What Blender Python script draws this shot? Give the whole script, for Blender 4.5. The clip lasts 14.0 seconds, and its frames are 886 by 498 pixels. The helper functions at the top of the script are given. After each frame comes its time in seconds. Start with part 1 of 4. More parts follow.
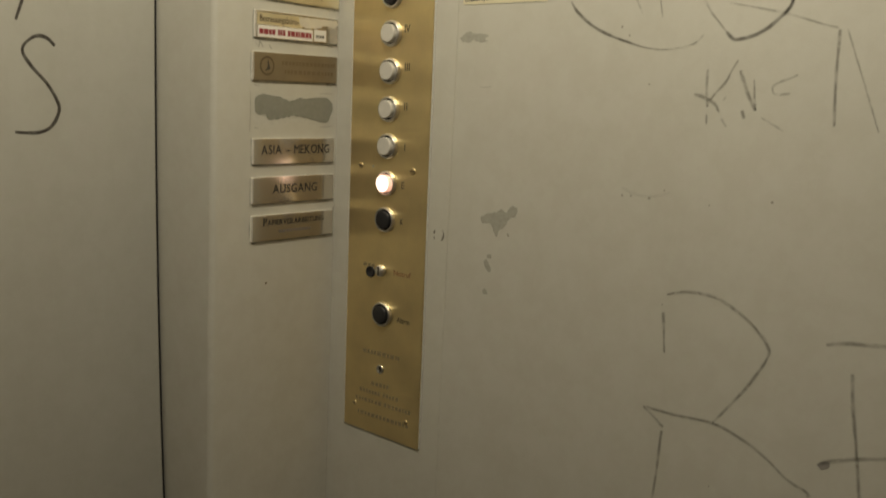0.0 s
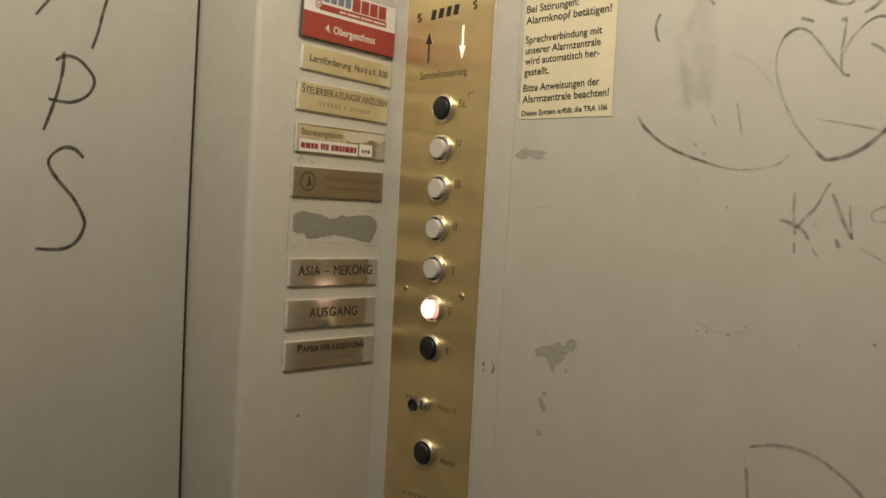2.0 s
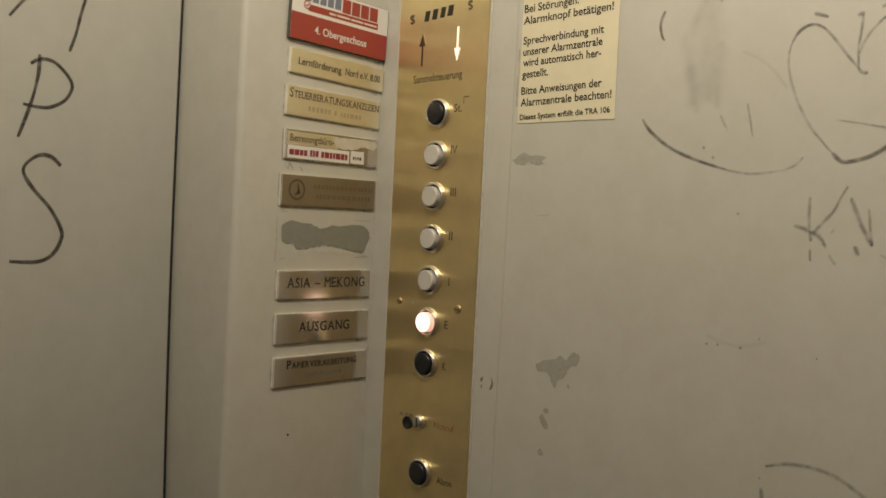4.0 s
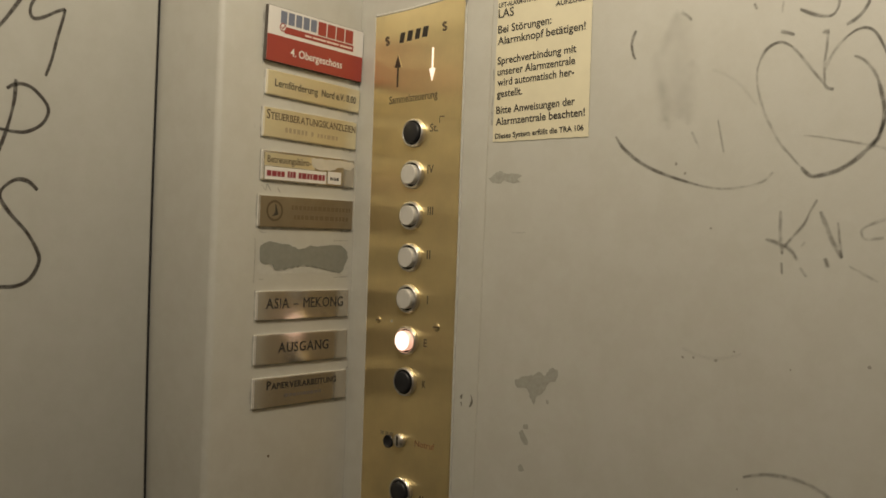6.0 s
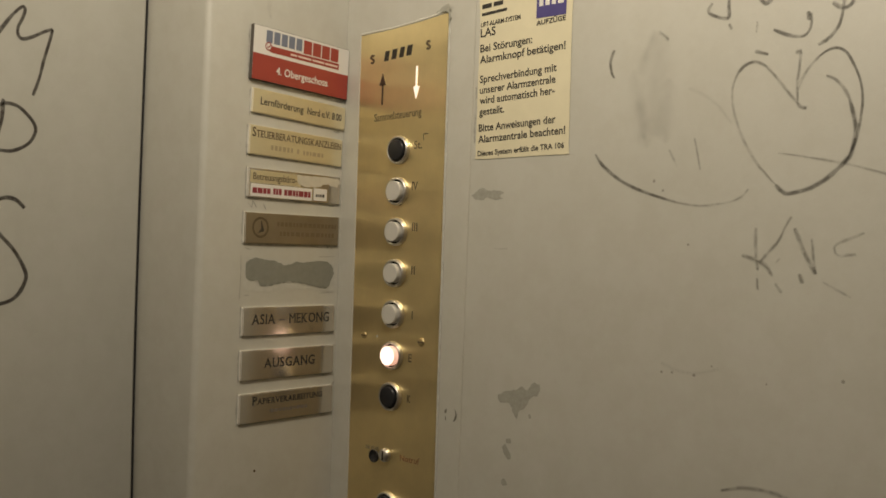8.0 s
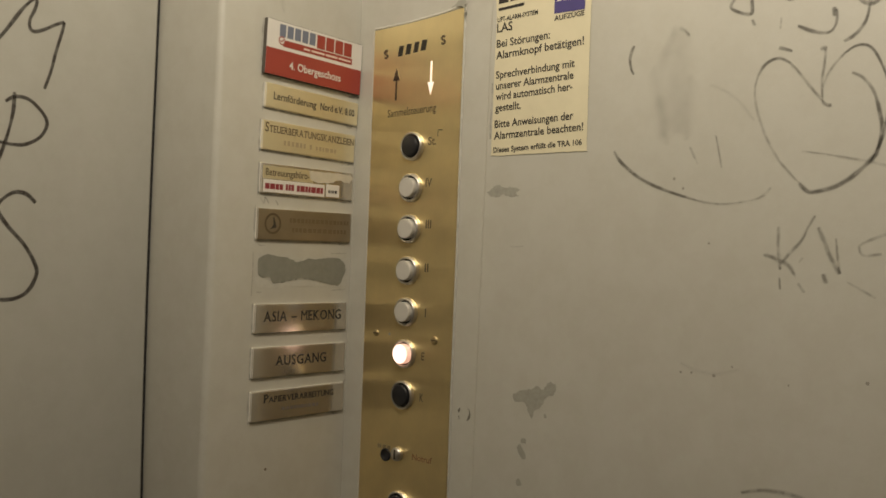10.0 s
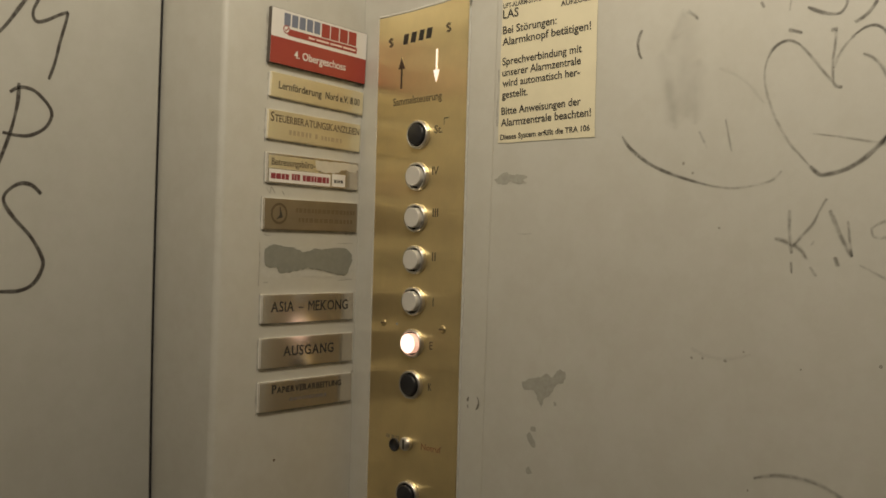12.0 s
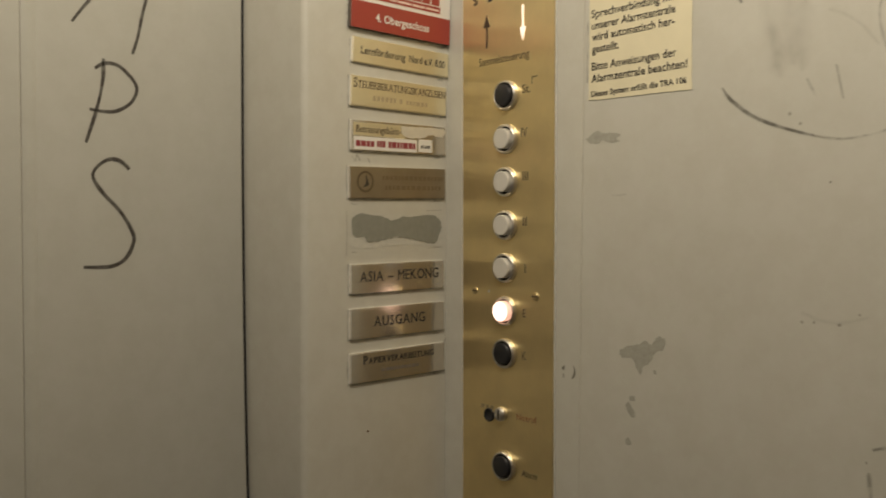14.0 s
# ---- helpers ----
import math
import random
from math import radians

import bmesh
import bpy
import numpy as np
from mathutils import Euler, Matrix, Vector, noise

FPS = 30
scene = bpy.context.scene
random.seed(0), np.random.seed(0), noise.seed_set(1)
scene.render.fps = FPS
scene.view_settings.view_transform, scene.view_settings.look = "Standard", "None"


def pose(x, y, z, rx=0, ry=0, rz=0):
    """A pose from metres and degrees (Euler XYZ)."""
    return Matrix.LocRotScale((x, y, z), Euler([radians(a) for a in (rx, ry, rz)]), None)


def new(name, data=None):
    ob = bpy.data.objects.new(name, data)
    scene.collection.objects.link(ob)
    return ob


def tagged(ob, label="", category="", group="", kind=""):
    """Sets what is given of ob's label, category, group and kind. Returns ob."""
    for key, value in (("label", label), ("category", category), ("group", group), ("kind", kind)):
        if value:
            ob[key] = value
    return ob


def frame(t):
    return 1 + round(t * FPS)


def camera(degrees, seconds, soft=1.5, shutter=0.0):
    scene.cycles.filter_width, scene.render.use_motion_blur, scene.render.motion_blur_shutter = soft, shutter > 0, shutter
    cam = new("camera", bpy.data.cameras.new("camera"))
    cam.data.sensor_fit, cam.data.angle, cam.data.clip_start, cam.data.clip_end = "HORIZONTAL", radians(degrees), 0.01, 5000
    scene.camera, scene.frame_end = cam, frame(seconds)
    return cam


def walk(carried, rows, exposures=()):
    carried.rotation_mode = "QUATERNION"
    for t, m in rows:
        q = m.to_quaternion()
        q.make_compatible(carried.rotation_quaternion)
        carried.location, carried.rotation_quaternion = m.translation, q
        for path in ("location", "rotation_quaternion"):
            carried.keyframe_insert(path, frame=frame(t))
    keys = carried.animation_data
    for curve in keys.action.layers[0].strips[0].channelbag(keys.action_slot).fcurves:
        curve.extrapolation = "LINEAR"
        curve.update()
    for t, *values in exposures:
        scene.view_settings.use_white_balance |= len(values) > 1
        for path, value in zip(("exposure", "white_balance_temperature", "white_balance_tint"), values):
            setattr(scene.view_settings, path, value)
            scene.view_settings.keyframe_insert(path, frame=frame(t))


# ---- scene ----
import itertools

# The lens and the hand-held path inside the lift car.
cam = camera(49.56, 14.0, soft=1.65, shutter=0.3)
walk(cam, [
    (0.0, pose(0.6194, -0.6777, 1.2701, 80.928, -2.699, 39.491)),
    (0.5, pose(0.6124, -0.6579, 1.2539, 79.054, -2.489, 40.406)),
    (1.0, pose(0.6002, -0.6433, 1.2604, 81.503, -3.266, 41.962)),
    (1.5, pose(0.5865, -0.6336, 1.2680, 85.955, -4.090, 42.810)),
    (2.0, pose(0.5691, -0.6191, 1.2751, 87.470, -3.490, 42.539)),
    (2.5, pose(0.5558, -0.6056, 1.2751, 88.240, -3.201, 42.486)),
    (5.0, pose(0.5437, -0.5943, 1.2705, 88.388, -2.799, 41.498)),
    (5.5, pose(0.5443, -0.5999, 1.2737, 89.527, -2.576, 41.138)),
    (6.0, pose(0.5482, -0.5993, 1.2714, 89.445, -2.351, 40.753)),
    (6.5, pose(0.5491, -0.5943, 1.2701, 89.631, -2.031, 40.891)),
    (7.0, pose(0.5562, -0.5985, 1.2702, 90.075, -1.830, 40.597)),
    (7.5, pose(0.5617, -0.6002, 1.2732, 90.070, -1.853, 40.365)),
    (8.0, pose(0.5607, -0.5995, 1.2750, 90.174, -2.184, 40.489)),
    (10.5, pose(0.5456, -0.6004, 1.2748, 89.978, -2.502, 40.547)),
    (11.0, pose(0.5453, -0.5989, 1.2719, 89.995, -2.310, 40.444)),
    (11.5, pose(0.5441, -0.5989, 1.2720, 89.628, -2.126, 40.374)),
    (12.0, pose(0.5421, -0.5999, 1.2696, 89.680, -1.999, 40.703)),
    (12.5, pose(0.5396, -0.6070, 1.2703, 89.746, -2.670, 39.463)),
    (13.0, pose(0.5434, -0.5978, 1.2712, 89.283, -2.415, 41.581)),
    (13.5, pose(0.5506, -0.5836, 1.2663, 88.762, -0.305, 43.502)),
    (14.0, pose(0.5311, -0.5776, 1.2690, 87.543, -0.383, 46.573)),
], exposures=[(0.0, 0.09, 6500, 5), (0.5, 0.22, 6500, 5), (1.0, 0.34, 6500, 6), (1.5, 0.12, 6500, 7), (2.0, 0.06, 6500, 10), (2.5, 0.00, 6500, 10), (5.0, -0.05, 6500, 10), (7.0, -0.13, 6500, 10), (8.0, -0.15, 6500, 10), (10.5, -0.16, 6500, 10), (12.0, -0.17, 6500, 10), (12.5, -0.09, 6500, 10), (13.5, -0.03, 6500, 10), (14.0, 0.02, 6500, 10)])

# ---------------------------------------------------------------- light
LAMP_AT = (0.31, -0.44, 1.81)
world = bpy.data.worlds.new("world")
scene.world = world
world.use_nodes = True
world.node_tree.nodes["Background"].inputs["Color"].default_value = (0.0, 0.0, 0.0, 1)
world.node_tree.nodes["Background"].inputs["Strength"].default_value = 0.0

lamp_data = bpy.data.lights.new("ceiling_lamp_light", "POINT")
lamp_data.shadow_soft_size = 0.085
lamp_data.energy, lamp_data.color = 15.3, (1.0, 0.895, 0.72)
lamp = new("ceiling_lamp_light", lamp_data)
lamp.matrix_world = pose(*LAMP_AT)

# ---------------------------------------------------------------- materials
Z0 = 1.15          # height of the lowest floor button above the car floor


def mat_new(name):
    m = bpy.data.materials.new(name)
    m.use_nodes = True
    nt = m.node_tree
    return m, nt, nt.nodes["Principled BSDF"]


def node(nt, kind, **values):
    n = nt.nodes.new(kind)
    for key, value in values.items():
        n.inputs[key].default_value = value
    return n


def noise_of(nt, scale, detail=4.0, rough=0.55, stretch=(1, 1, 1)):
    co = nt.nodes.new("ShaderNodeTexCoord")
    mp = nt.nodes.new("ShaderNodeMapping")
    mp.inputs["Scale"].default_value = stretch
    nt.links.new(co.outputs["Object"], mp.inputs["Vector"])
    n = node(nt, "ShaderNodeTexNoise", Scale=scale, Detail=detail, Roughness=rough)
    nt.links.new(mp.outputs["Vector"], n.inputs["Vector"])
    return n


def ramp(nt, source, stops):
    r = nt.nodes.new("ShaderNodeValToRGB")
    nt.links.new(source, r.inputs["Fac"])
    els = r.color_ramp.elements
    els[0].position, els[0].color = stops[0][0], (*stops[0][1], 1)
    els[1].position, els[1].color = stops[-1][0], (*stops[-1][1], 1)
    for pos, col in stops[1:-1]:
        e = els.new(pos)
        e.color = (*col, 1)
    return r


def mixed(nt, fac, a, b, mode="MIX"):
    m = nt.nodes.new("ShaderNodeMix")
    m.data_type, m.blend_type = "RGBA", mode
    if isinstance(fac, float):
        m.inputs[0].default_value = fac
    else:
        nt.links.new(fac, m.inputs[0])
    nt.links.new(a, m.inputs[6])
    nt.links.new(b, m.inputs[7])
    return m.outputs[2]


def bump(nt, bsdf, source, strength, distance=0.001):
    b = node(nt, "ShaderNodeBump", Strength=strength, Distance=distance)
    nt.links.new(source, b.inputs["Height"])
    nt.links.new(b.outputs["Normal"], bsdf.inputs["Normal"])


def painted(name, low, high, rough=0.42, dirt=0.25, gloss=0.5):
    """Old sheet-metal paint: cloudy tone, greasy patches, faint roller skin."""
    m, nt, b = mat_new(name)
    b.inputs["Specular IOR Level"].default_value = gloss
    big = noise_of(nt, 3.5, 5, 0.6)
    fine = noise_of(nt, 45, 6, 0.65)
    base = ramp(nt, big.outputs["Fac"], [(0.3, low), (0.7, high)]).outputs["Color"]
    dark_patch = ramp(nt, fine.outputs["Fac"], [(0.38, (1 - dirt * 0.35, 1 - dirt * 0.4, 1 - dirt * 0.5)), (0.6, (1, 1, 1))]).outputs["Color"]
    streak = noise_of(nt, 9, 5, 0.6, (1, 1, 0.14))
    wipe = ramp(nt, streak.outputs["Fac"], [(0.3, (0.96, 0.957, 0.95)), (0.62, (1, 1, 1))]).outputs["Color"]
    col = mixed(nt, 1.0, base, dark_patch, "MULTIPLY")
    col = mixed(nt, 1.0, col, wipe, "MULTIPLY")
    nt.links.new(col, b.inputs["Base Color"])
    r = ramp(nt, fine.outputs["Fac"], [(0.3, (rough + 0.1,) * 3), (0.7, (rough - 0.06,) * 3)])
    nt.links.new(r.outputs["Color"], b.inputs["Roughness"])
    skin = noise_of(nt, 700, 2, 0.5)
    bump(nt, b, skin.outputs["Fac"], 0.05, 0.0004)
    return m


def metal(name, tone, rough, brush=(1, 1, 1), tarnish=0.12, scale=900, aniso=0.0, along=(1, 0, 0), metallic=1.0, buckled=False):
    """Brushed sheet: streaks along one direction, cloudy tarnish."""
    m, nt, b = mat_new(name)
    b.inputs["Metallic"].default_value = metallic
    if aniso:
        b.inputs["Anisotropic"].default_value = aniso
        way = nt.nodes.new("ShaderNodeCombineXYZ")
        for i, v in enumerate(along):
            way.inputs[i].default_value = v
        nt.links.new(way.outputs[0], b.inputs["Tangent"])
    streak = noise_of(nt, scale, 3, 0.6, brush)
    cloud = noise_of(nt, 22, 5, 0.6)
    dark = tuple(c * (1 - tarnish * 2.2) for c in tone)
    col = ramp(nt, cloud.outputs["Fac"], [(0.3, dark), (0.62, tone)]).outputs["Color"]
    line = ramp(nt, streak.outputs["Fac"], [(0.35, (0.975, 0.975, 0.975)), (0.65, (1, 1, 1))]).outputs["Color"]
    nt.links.new(mixed(nt, 1.0, col, line, "MULTIPLY"), b.inputs["Base Color"])
    r = ramp(nt, cloud.outputs["Fac"], [(0.3, (rough + 0.08,) * 3), (0.7, (rough - 0.02,) * 3)])
    nt.links.new(r.outputs["Color"], b.inputs["Roughness"])
    bump(nt, b, streak.outputs["Fac"], 0.015, 0.0002)
    if buckled:
        # old sheet that no longer lies quite flat
        wave = noise_of(nt, 26, 1, 0.5, (0.3, 1, 1))
        soft = nt.nodes.new("ShaderNodeBump")
        soft.inputs["Strength"].default_value, soft.inputs["Distance"].default_value = 1.0, 0.0016
        nt.links.new(wave.outputs["Fac"], soft.inputs["Height"])
        nt.links.new(soft.outputs["Normal"], b.inputs["Normal"])
    return m


def plain(name, tone, rough=0.5, metallic=0.0, speck=0.08, scale=120):
    m, nt, b = mat_new(name)
    n = noise_of(nt, scale, 4, 0.6)
    col = ramp(nt, n.outputs["Fac"], [(0.3, tuple(c * (1 - speck) for c in tone)), (0.7, tone)])
    nt.links.new(col.outputs["Color"], b.inputs["Base Color"])
    b.inputs["Roughness"].default_value, b.inputs["Metallic"].default_value = rough, metallic
    return m


def ink(name, tone, cover, patchy, edge=2.5):
    """Felt-pen or smudge on paint: dries out in patches, soft towards the rim."""
    m, nt, b = mat_new(name)
    b.inputs["Base Color"].default_value = (*tone, 1)
    b.inputs["Roughness"].default_value = 0.55
    uv = nt.nodes.new("ShaderNodeUVMap")
    sep = nt.nodes.new("ShaderNodeSeparateXYZ")
    nt.links.new(uv.outputs["UV"], sep.inputs[0])

    def calc(op, a, c):
        k = nt.nodes.new("ShaderNodeMath")
        k.operation = op
        for i, v in enumerate((a, c)):
            if isinstance(v, (int, float)):
                k.inputs[i].default_value = v
            else:
                nt.links.new(v, k.inputs[i])
        return k.outputs[0]
    across = calc("ABSOLUTE", calc("SUBTRACT", calc("MULTIPLY", sep.outputs["Y"], 2.0), 1.0), 0.0)
    soft = calc("SUBTRACT", 1.0, calc("POWER", across, edge))
    n1 = noise_of(nt, 120, 5, 0.65)
    n2 = noise_of(nt, 900, 3, 0.6)
    dry = ramp(nt, n1.outputs["Fac"], [(0.41, (1 - patchy,) * 3), (0.57, (1, 1, 1))]).outputs["Color"]
    grain = ramp(nt, n2.outputs["Fac"], [(0.3, (0.72,) * 3), (0.6, (1, 1, 1))]).outputs["Color"]
    a = calc("MULTIPLY", calc("MULTIPLY", soft, dry), calc("MULTIPLY", grain, cover))
    nt.links.new(a, b.inputs["Alpha"])
    return m


def glow(name, tone, strength, base=(0.8, 0.78, 0.72)):
    m, nt, b = mat_new(name)
    b.inputs["Base Color"].default_value = (*base, 1)
    b.inputs["Emission Color"].default_value = (*tone, 1)
    b.inputs["Emission Strength"].default_value = strength
    b.inputs["Roughness"].default_value = 0.35
    return m


WALL_PAINT = painted("grey_beige_paint", (0.52, 0.505, 0.445), (0.54, 0.525, 0.463), 0.38, 0.14, 0.85)
DOOR_PAINT = painted("door_paint", (0.405, 0.395, 0.348), (0.425, 0.415, 0.366), 0.34, 0.12)
UNSEEN_DARK = painted("unseen_dark_brown", (0.085, 0.062, 0.042), (0.11, 0.082, 0.056), 0.4)
LAMP_PAINT = painted("white_lamp_paint", (0.66, 0.64, 0.58), (0.72, 0.70, 0.64), 0.6)
FLOOR_RUBBER = plain("dark_rubber", (0.06, 0.058, 0.055), 0.75, 0, 0.4, 60)
SEAL_RUBBER = plain("black_rubber", (0.018, 0.017, 0.016), 0.8)
BRASS = metal("brushed_brass", (0.98, 0.80, 0.43), 0.33, (1, 0.03, 1), 0.05, 1400, 0.95, (1, 0, 0), 0.88, True)
BRASS_DARK = metal("aged_brass", (0.42, 0.355, 0.255), 0.48, (1, 0.03, 1), 0.10)
SCREW_BRASS = metal("screw_brass", (0.66, 0.53, 0.29), 0.45, (1, 1, 1), 0.08)
STEEL = metal("brushed_steel", (0.72, 0.67, 0.59), 0.16, (0.03, 1, 1), 0.06, 1400, 0.4, (0, 0, 1), 0.90)
STEEL_GOLD = metal("gold_anodised_plate", (0.90, 0.82, 0.58), 0.30, (0.03, 1, 1), 0.05, 1400, 0.4, (0, 0, 1), 0.75)
EDGE_GLINT = plain("cut_edge_glint", (0.90, 0.87, 0.80), 0.4, 0.35, 0.06)
CHROME = plain("chrome", (0.76, 0.73, 0.68), 0.38, 1.0, 0.06)
IRON = plain("dark_steel", (0.16, 0.14, 0.11), 0.38, 1.0, 0.2)
WHITE_CAP = plain("milky_plastic", (0.60, 0.575, 0.52), 0.36, 0, 0.06)
BLACK_CAP = plain("black_plastic", (0.018, 0.018, 0.021), 0.36, 0, 0.3)
LIT_CAP = glow("lit_plastic", (1.0, 0.66, 0.52), 2.2)
LIT_RIM = glow("lit_plastic_rim", (1.0, 0.50, 0.34), 0.75)
LIT_ARROW = glow("lit_arrow", (1.0, 0.72, 0.58), 0.95)
ENGRAVE = plain("engraved_black", (0.028, 0.022, 0.015), 0.6)
ENGRAVE_SOFT = plain("worn_engraving", (0.14, 0.10, 0.055), 0.5, 0.3)
ENGRAVE_PALE = plain("faint_engraving", (0.42, 0.34, 0.20), 0.4, 0.6)
GHOST_GOLD = plain("ghost_gold_engraving", (0.62, 0.53, 0.36), 0.4, 0.6)
GHOST_BROWN = plain("ghost_brown_engraving", (0.24, 0.185, 0.115), 0.5, 0.6)
GHOST_GREY = plain("ghost_grey_engraving", (0.36, 0.32, 0.27), 0.4, 0.7)
ENGRAVE_RED = plain("worn_red_engraving", (0.40, 0.20, 0.09), 0.5, 0.3)
PAPER = plain("yellowed_paper", (0.72, 0.655, 0.46), 0.55, 0, 0.07, 40)
PAPER_WHITE = plain("white_label", (0.74, 0.71, 0.66), 0.5, 0, 0.04, 60)
PAPER_TORN = plain("torn_paper", (0.62, 0.57, 0.46), 0.7, 0, 0.15, 90)
PRINT = plain("black_print", (0.03, 0.026, 0.022), 0.6)
PRINT_BLUE = plain("violet_blue_print", (0.075, 0.06, 0.21), 0.5)
PRINT_RED = plain("red_print", (0.33, 0.045, 0.03), 0.42, 0, 0.06)
PRINT_SLATE = plain("slate_print", (0.17, 0.19, 0.25), 0.45)
PRINT_WINE = plain("wine_red_print", (0.26, 0.03, 0.04), 0.5)
PRINT_PALE = plain("pale_print", (0.78, 0.62, 0.55), 0.5)
PRIMER = plain("grey_primer", (0.255, 0.255, 0.215), 0.6, 0, 0.15, 160)
DARK_CORE = plain("dark_plate_core", (0.10, 0.085, 0.07), 0.5)
SPECK = plain("grey_speck", (0.31, 0.29, 0.245), 0.6)
CHIP = plain("scuffed_paint", (0.385, 0.372, 0.315), 0.6, 0, 0.2, 300)
CHIP_DARK = plain("dark_paint_chip", (0.19, 0.175, 0.14), 0.6, 0, 0.2, 300)
PAINT_RIM = plain("old_paint_ridge", (0.545, 0.53, 0.47), 0.45, 0, 0.10, 200)
PEN_DARK = ink("felt_pen_dark", (0.045, 0.036, 0.030), 0.94, 0.30, 4)
PEN = ink("felt_pen_dry", (0.11, 0.098, 0.08), 0.45, 0.65, 1.5)
PEN_MID = ink("felt_pen_fresh", (0.085, 0.075, 0.06), 0.66, 0.50, 2.2)
PEN_THIN = ink("felt_pen_faint", (0.17, 0.155, 0.125), 0.36, 0.75, 1.6)
PLATE_EDGE_DARK = ink("dark_beside_plates", (0.20, 0.19, 0.155), 0.42, 0.95, 1.2)
SMUDGE = ink("greasy_smudge", (0.24, 0.22, 0.18), 0.12, 0.35, 0.8)

# ---------------------------------------------------------------- mesh helpers
FRONT = Matrix(((0, 0, 1, 0), (1, 0, 0, 0), (0, 1, 0, 0), (0, 0, 0, 1)))    # flat drawing onto the +x face: u = y, v = z
SIDE = Matrix(((1, 0, 0, 0), (0, 0, -1, 0), (0, 1, 0, 0), (0, 0, 0, 1)))    # flat drawing onto the -y face: u = x, v = z


def finish(ob, bm, material, smooth=False):
    bmesh.ops.recalc_face_normals(bm, faces=bm.faces)
    bm.to_mesh(ob.data)
    bm.free()
    if material:
        ob.data.materials.append(material)
    for p in ob.data.polygons:
        p.use_smooth = smooth


def part(name, bm, material, parent, label="", smooth=False):
    ob = new(name, bpy.data.meshes.new(name))
    finish(ob, bm, material, smooth)
    if parent:
        ob.parent = parent
    if label:
        tagged(ob, label)
    return ob


def thing(name, m, label, category, group="", kind=""):
    ob = new(name)
    ob.empty_display_size = 0.02
    ob.matrix_world = m
    return tagged(ob, label, category, group, kind)


def solid(name, bm, material, label, category, smooth=False):
    ob = new(name, bpy.data.meshes.new(name))
    finish(ob, bm, material, smooth)
    return tagged(ob, label, category, kind="structure")


def box(x0, x1, y0, y1, z0, z1, bevel=0.0, seg=2):
    bm = bmesh.new()
    bmesh.ops.create_cube(bm, size=1)
    for v in bm.verts:
        v.co = Vector((x0 + (v.co.x + 0.5) * (x1 - x0), y0 + (v.co.y + 0.5) * (y1 - y0), z0 + (v.co.z + 0.5) * (z1 - z0)))
    if bevel:
        bmesh.ops.bevel(bm, geom=bm.edges[:], offset=bevel, segments=seg, affect="EDGES", profile=0.5)
    return bm


def prism(outline, z0, z1):
    """An outline in x, y drawn up from z0 to z1."""
    bm = bmesh.new()
    low = [bm.verts.new((x, y, z0)) for x, y in outline]
    top = [bm.verts.new((x, y, z1)) for x, y in outline]
    bm.faces.new(low)
    bm.faces.new(top)
    n = len(outline)
    for i in range(n):
        bm.faces.new((low[i], low[(i + 1) % n], top[(i + 1) % n], top[i]))
    return bm


def sag(z):
    """How far the bent door edge has moved towards the post at a height above the floor."""
    d = max(0.0, min(1.35 - z, 0.56))
    return 0.042 * d * d


def bent_prism(outline, z0, z1, moves, step=0.05):
    """A prism whose outline points named in moves follow the bent door edge."""
    bm = bmesh.new()
    rows, n = [], len(outline)
    levels = max(2, int((z1 - z0) / step))
    for k in range(levels + 1):
        z = z0 + (z1 - z0) * k / levels
        rows.append([bm.verts.new((x, y + (sag(z) if moves(x, y) else 0.0), z)) for x, y in outline])
    for a, b in itertools.pairwise(rows):
        for i in range(n):
            bm.faces.new((a[i], a[(i + 1) % n], b[(i + 1) % n], b[i]))
    bm.faces.new(rows[0])
    bm.faces.new(rows[-1])
    return bm


def arc(cx, cy, r, a0, a1, n=8):
    return [(cx + r * math.cos(radians(a0 + (a1 - a0) * i / n)), cy + r * math.sin(radians(a0 + (a1 - a0) * i / n))) for i in range(n + 1)]


def lathe(profile, n=40):
    """A turned piece: (radius, height) pairs, its axis along local z."""
    bm = bmesh.new()
    rings = []
    for r, h in profile:
        if r < 1e-6:
            rings.append([bm.verts.new((0, 0, h))])
        else:
            rings.append([bm.verts.new((r * math.cos(2 * math.pi * i / n), r * math.sin(2 * math.pi * i / n), h)) for i in range(n)])
    for a, b in itertools.pairwise(rings):
        for i in range(n):
            j = (i + 1) % n
            if len(a) == 1:
                bm.faces.new((a[0], b[i], b[j]))
            elif len(b) == 1:
                bm.faces.new((a[i], a[j], b[0]))
            else:
                bm.faces.new((a[i], a[j], b[j], b[i]))
    return bm


def slab(outline, depth):
    """A flat outline in local x, y with its front at local z = depth."""
    return prism(outline, 0.0, depth)


def rounded(x0, x1, y0, y1, r=0.001, n=4):
    return (arc(x1 - r, y0 + r, r, -90, 0, n) + arc(x1 - r, y1 - r, r, 0, 90, n) + arc(x0 + r, y1 - r, r, 90, 180, n) + arc(x0 + r, y0 + r, r, 180, 270, n))


def glyphs(text, fat=0.0):
    """The built-in font's outline of a text as a mesh, its baseline at y = 0, and its bounds."""
    cu = bpy.data.curves.new("type", "FONT")
    cu.body, cu.resolution_u, cu.offset = text, 3, fat
    ob = new("type", cu)
    bpy.context.view_layer.update()
    me = bpy.data.meshes.new_from_object(ob.evaluated_get(bpy.context.evaluated_depsgraph_get()))
    bpy.data.objects.remove(ob)
    xs = [v.co.x for v in me.vertices]
    ys = [v.co.y for v in me.vertices]
    return me, min(xs), max(xs), max(ys)


CAP = glyphs("H")[3]


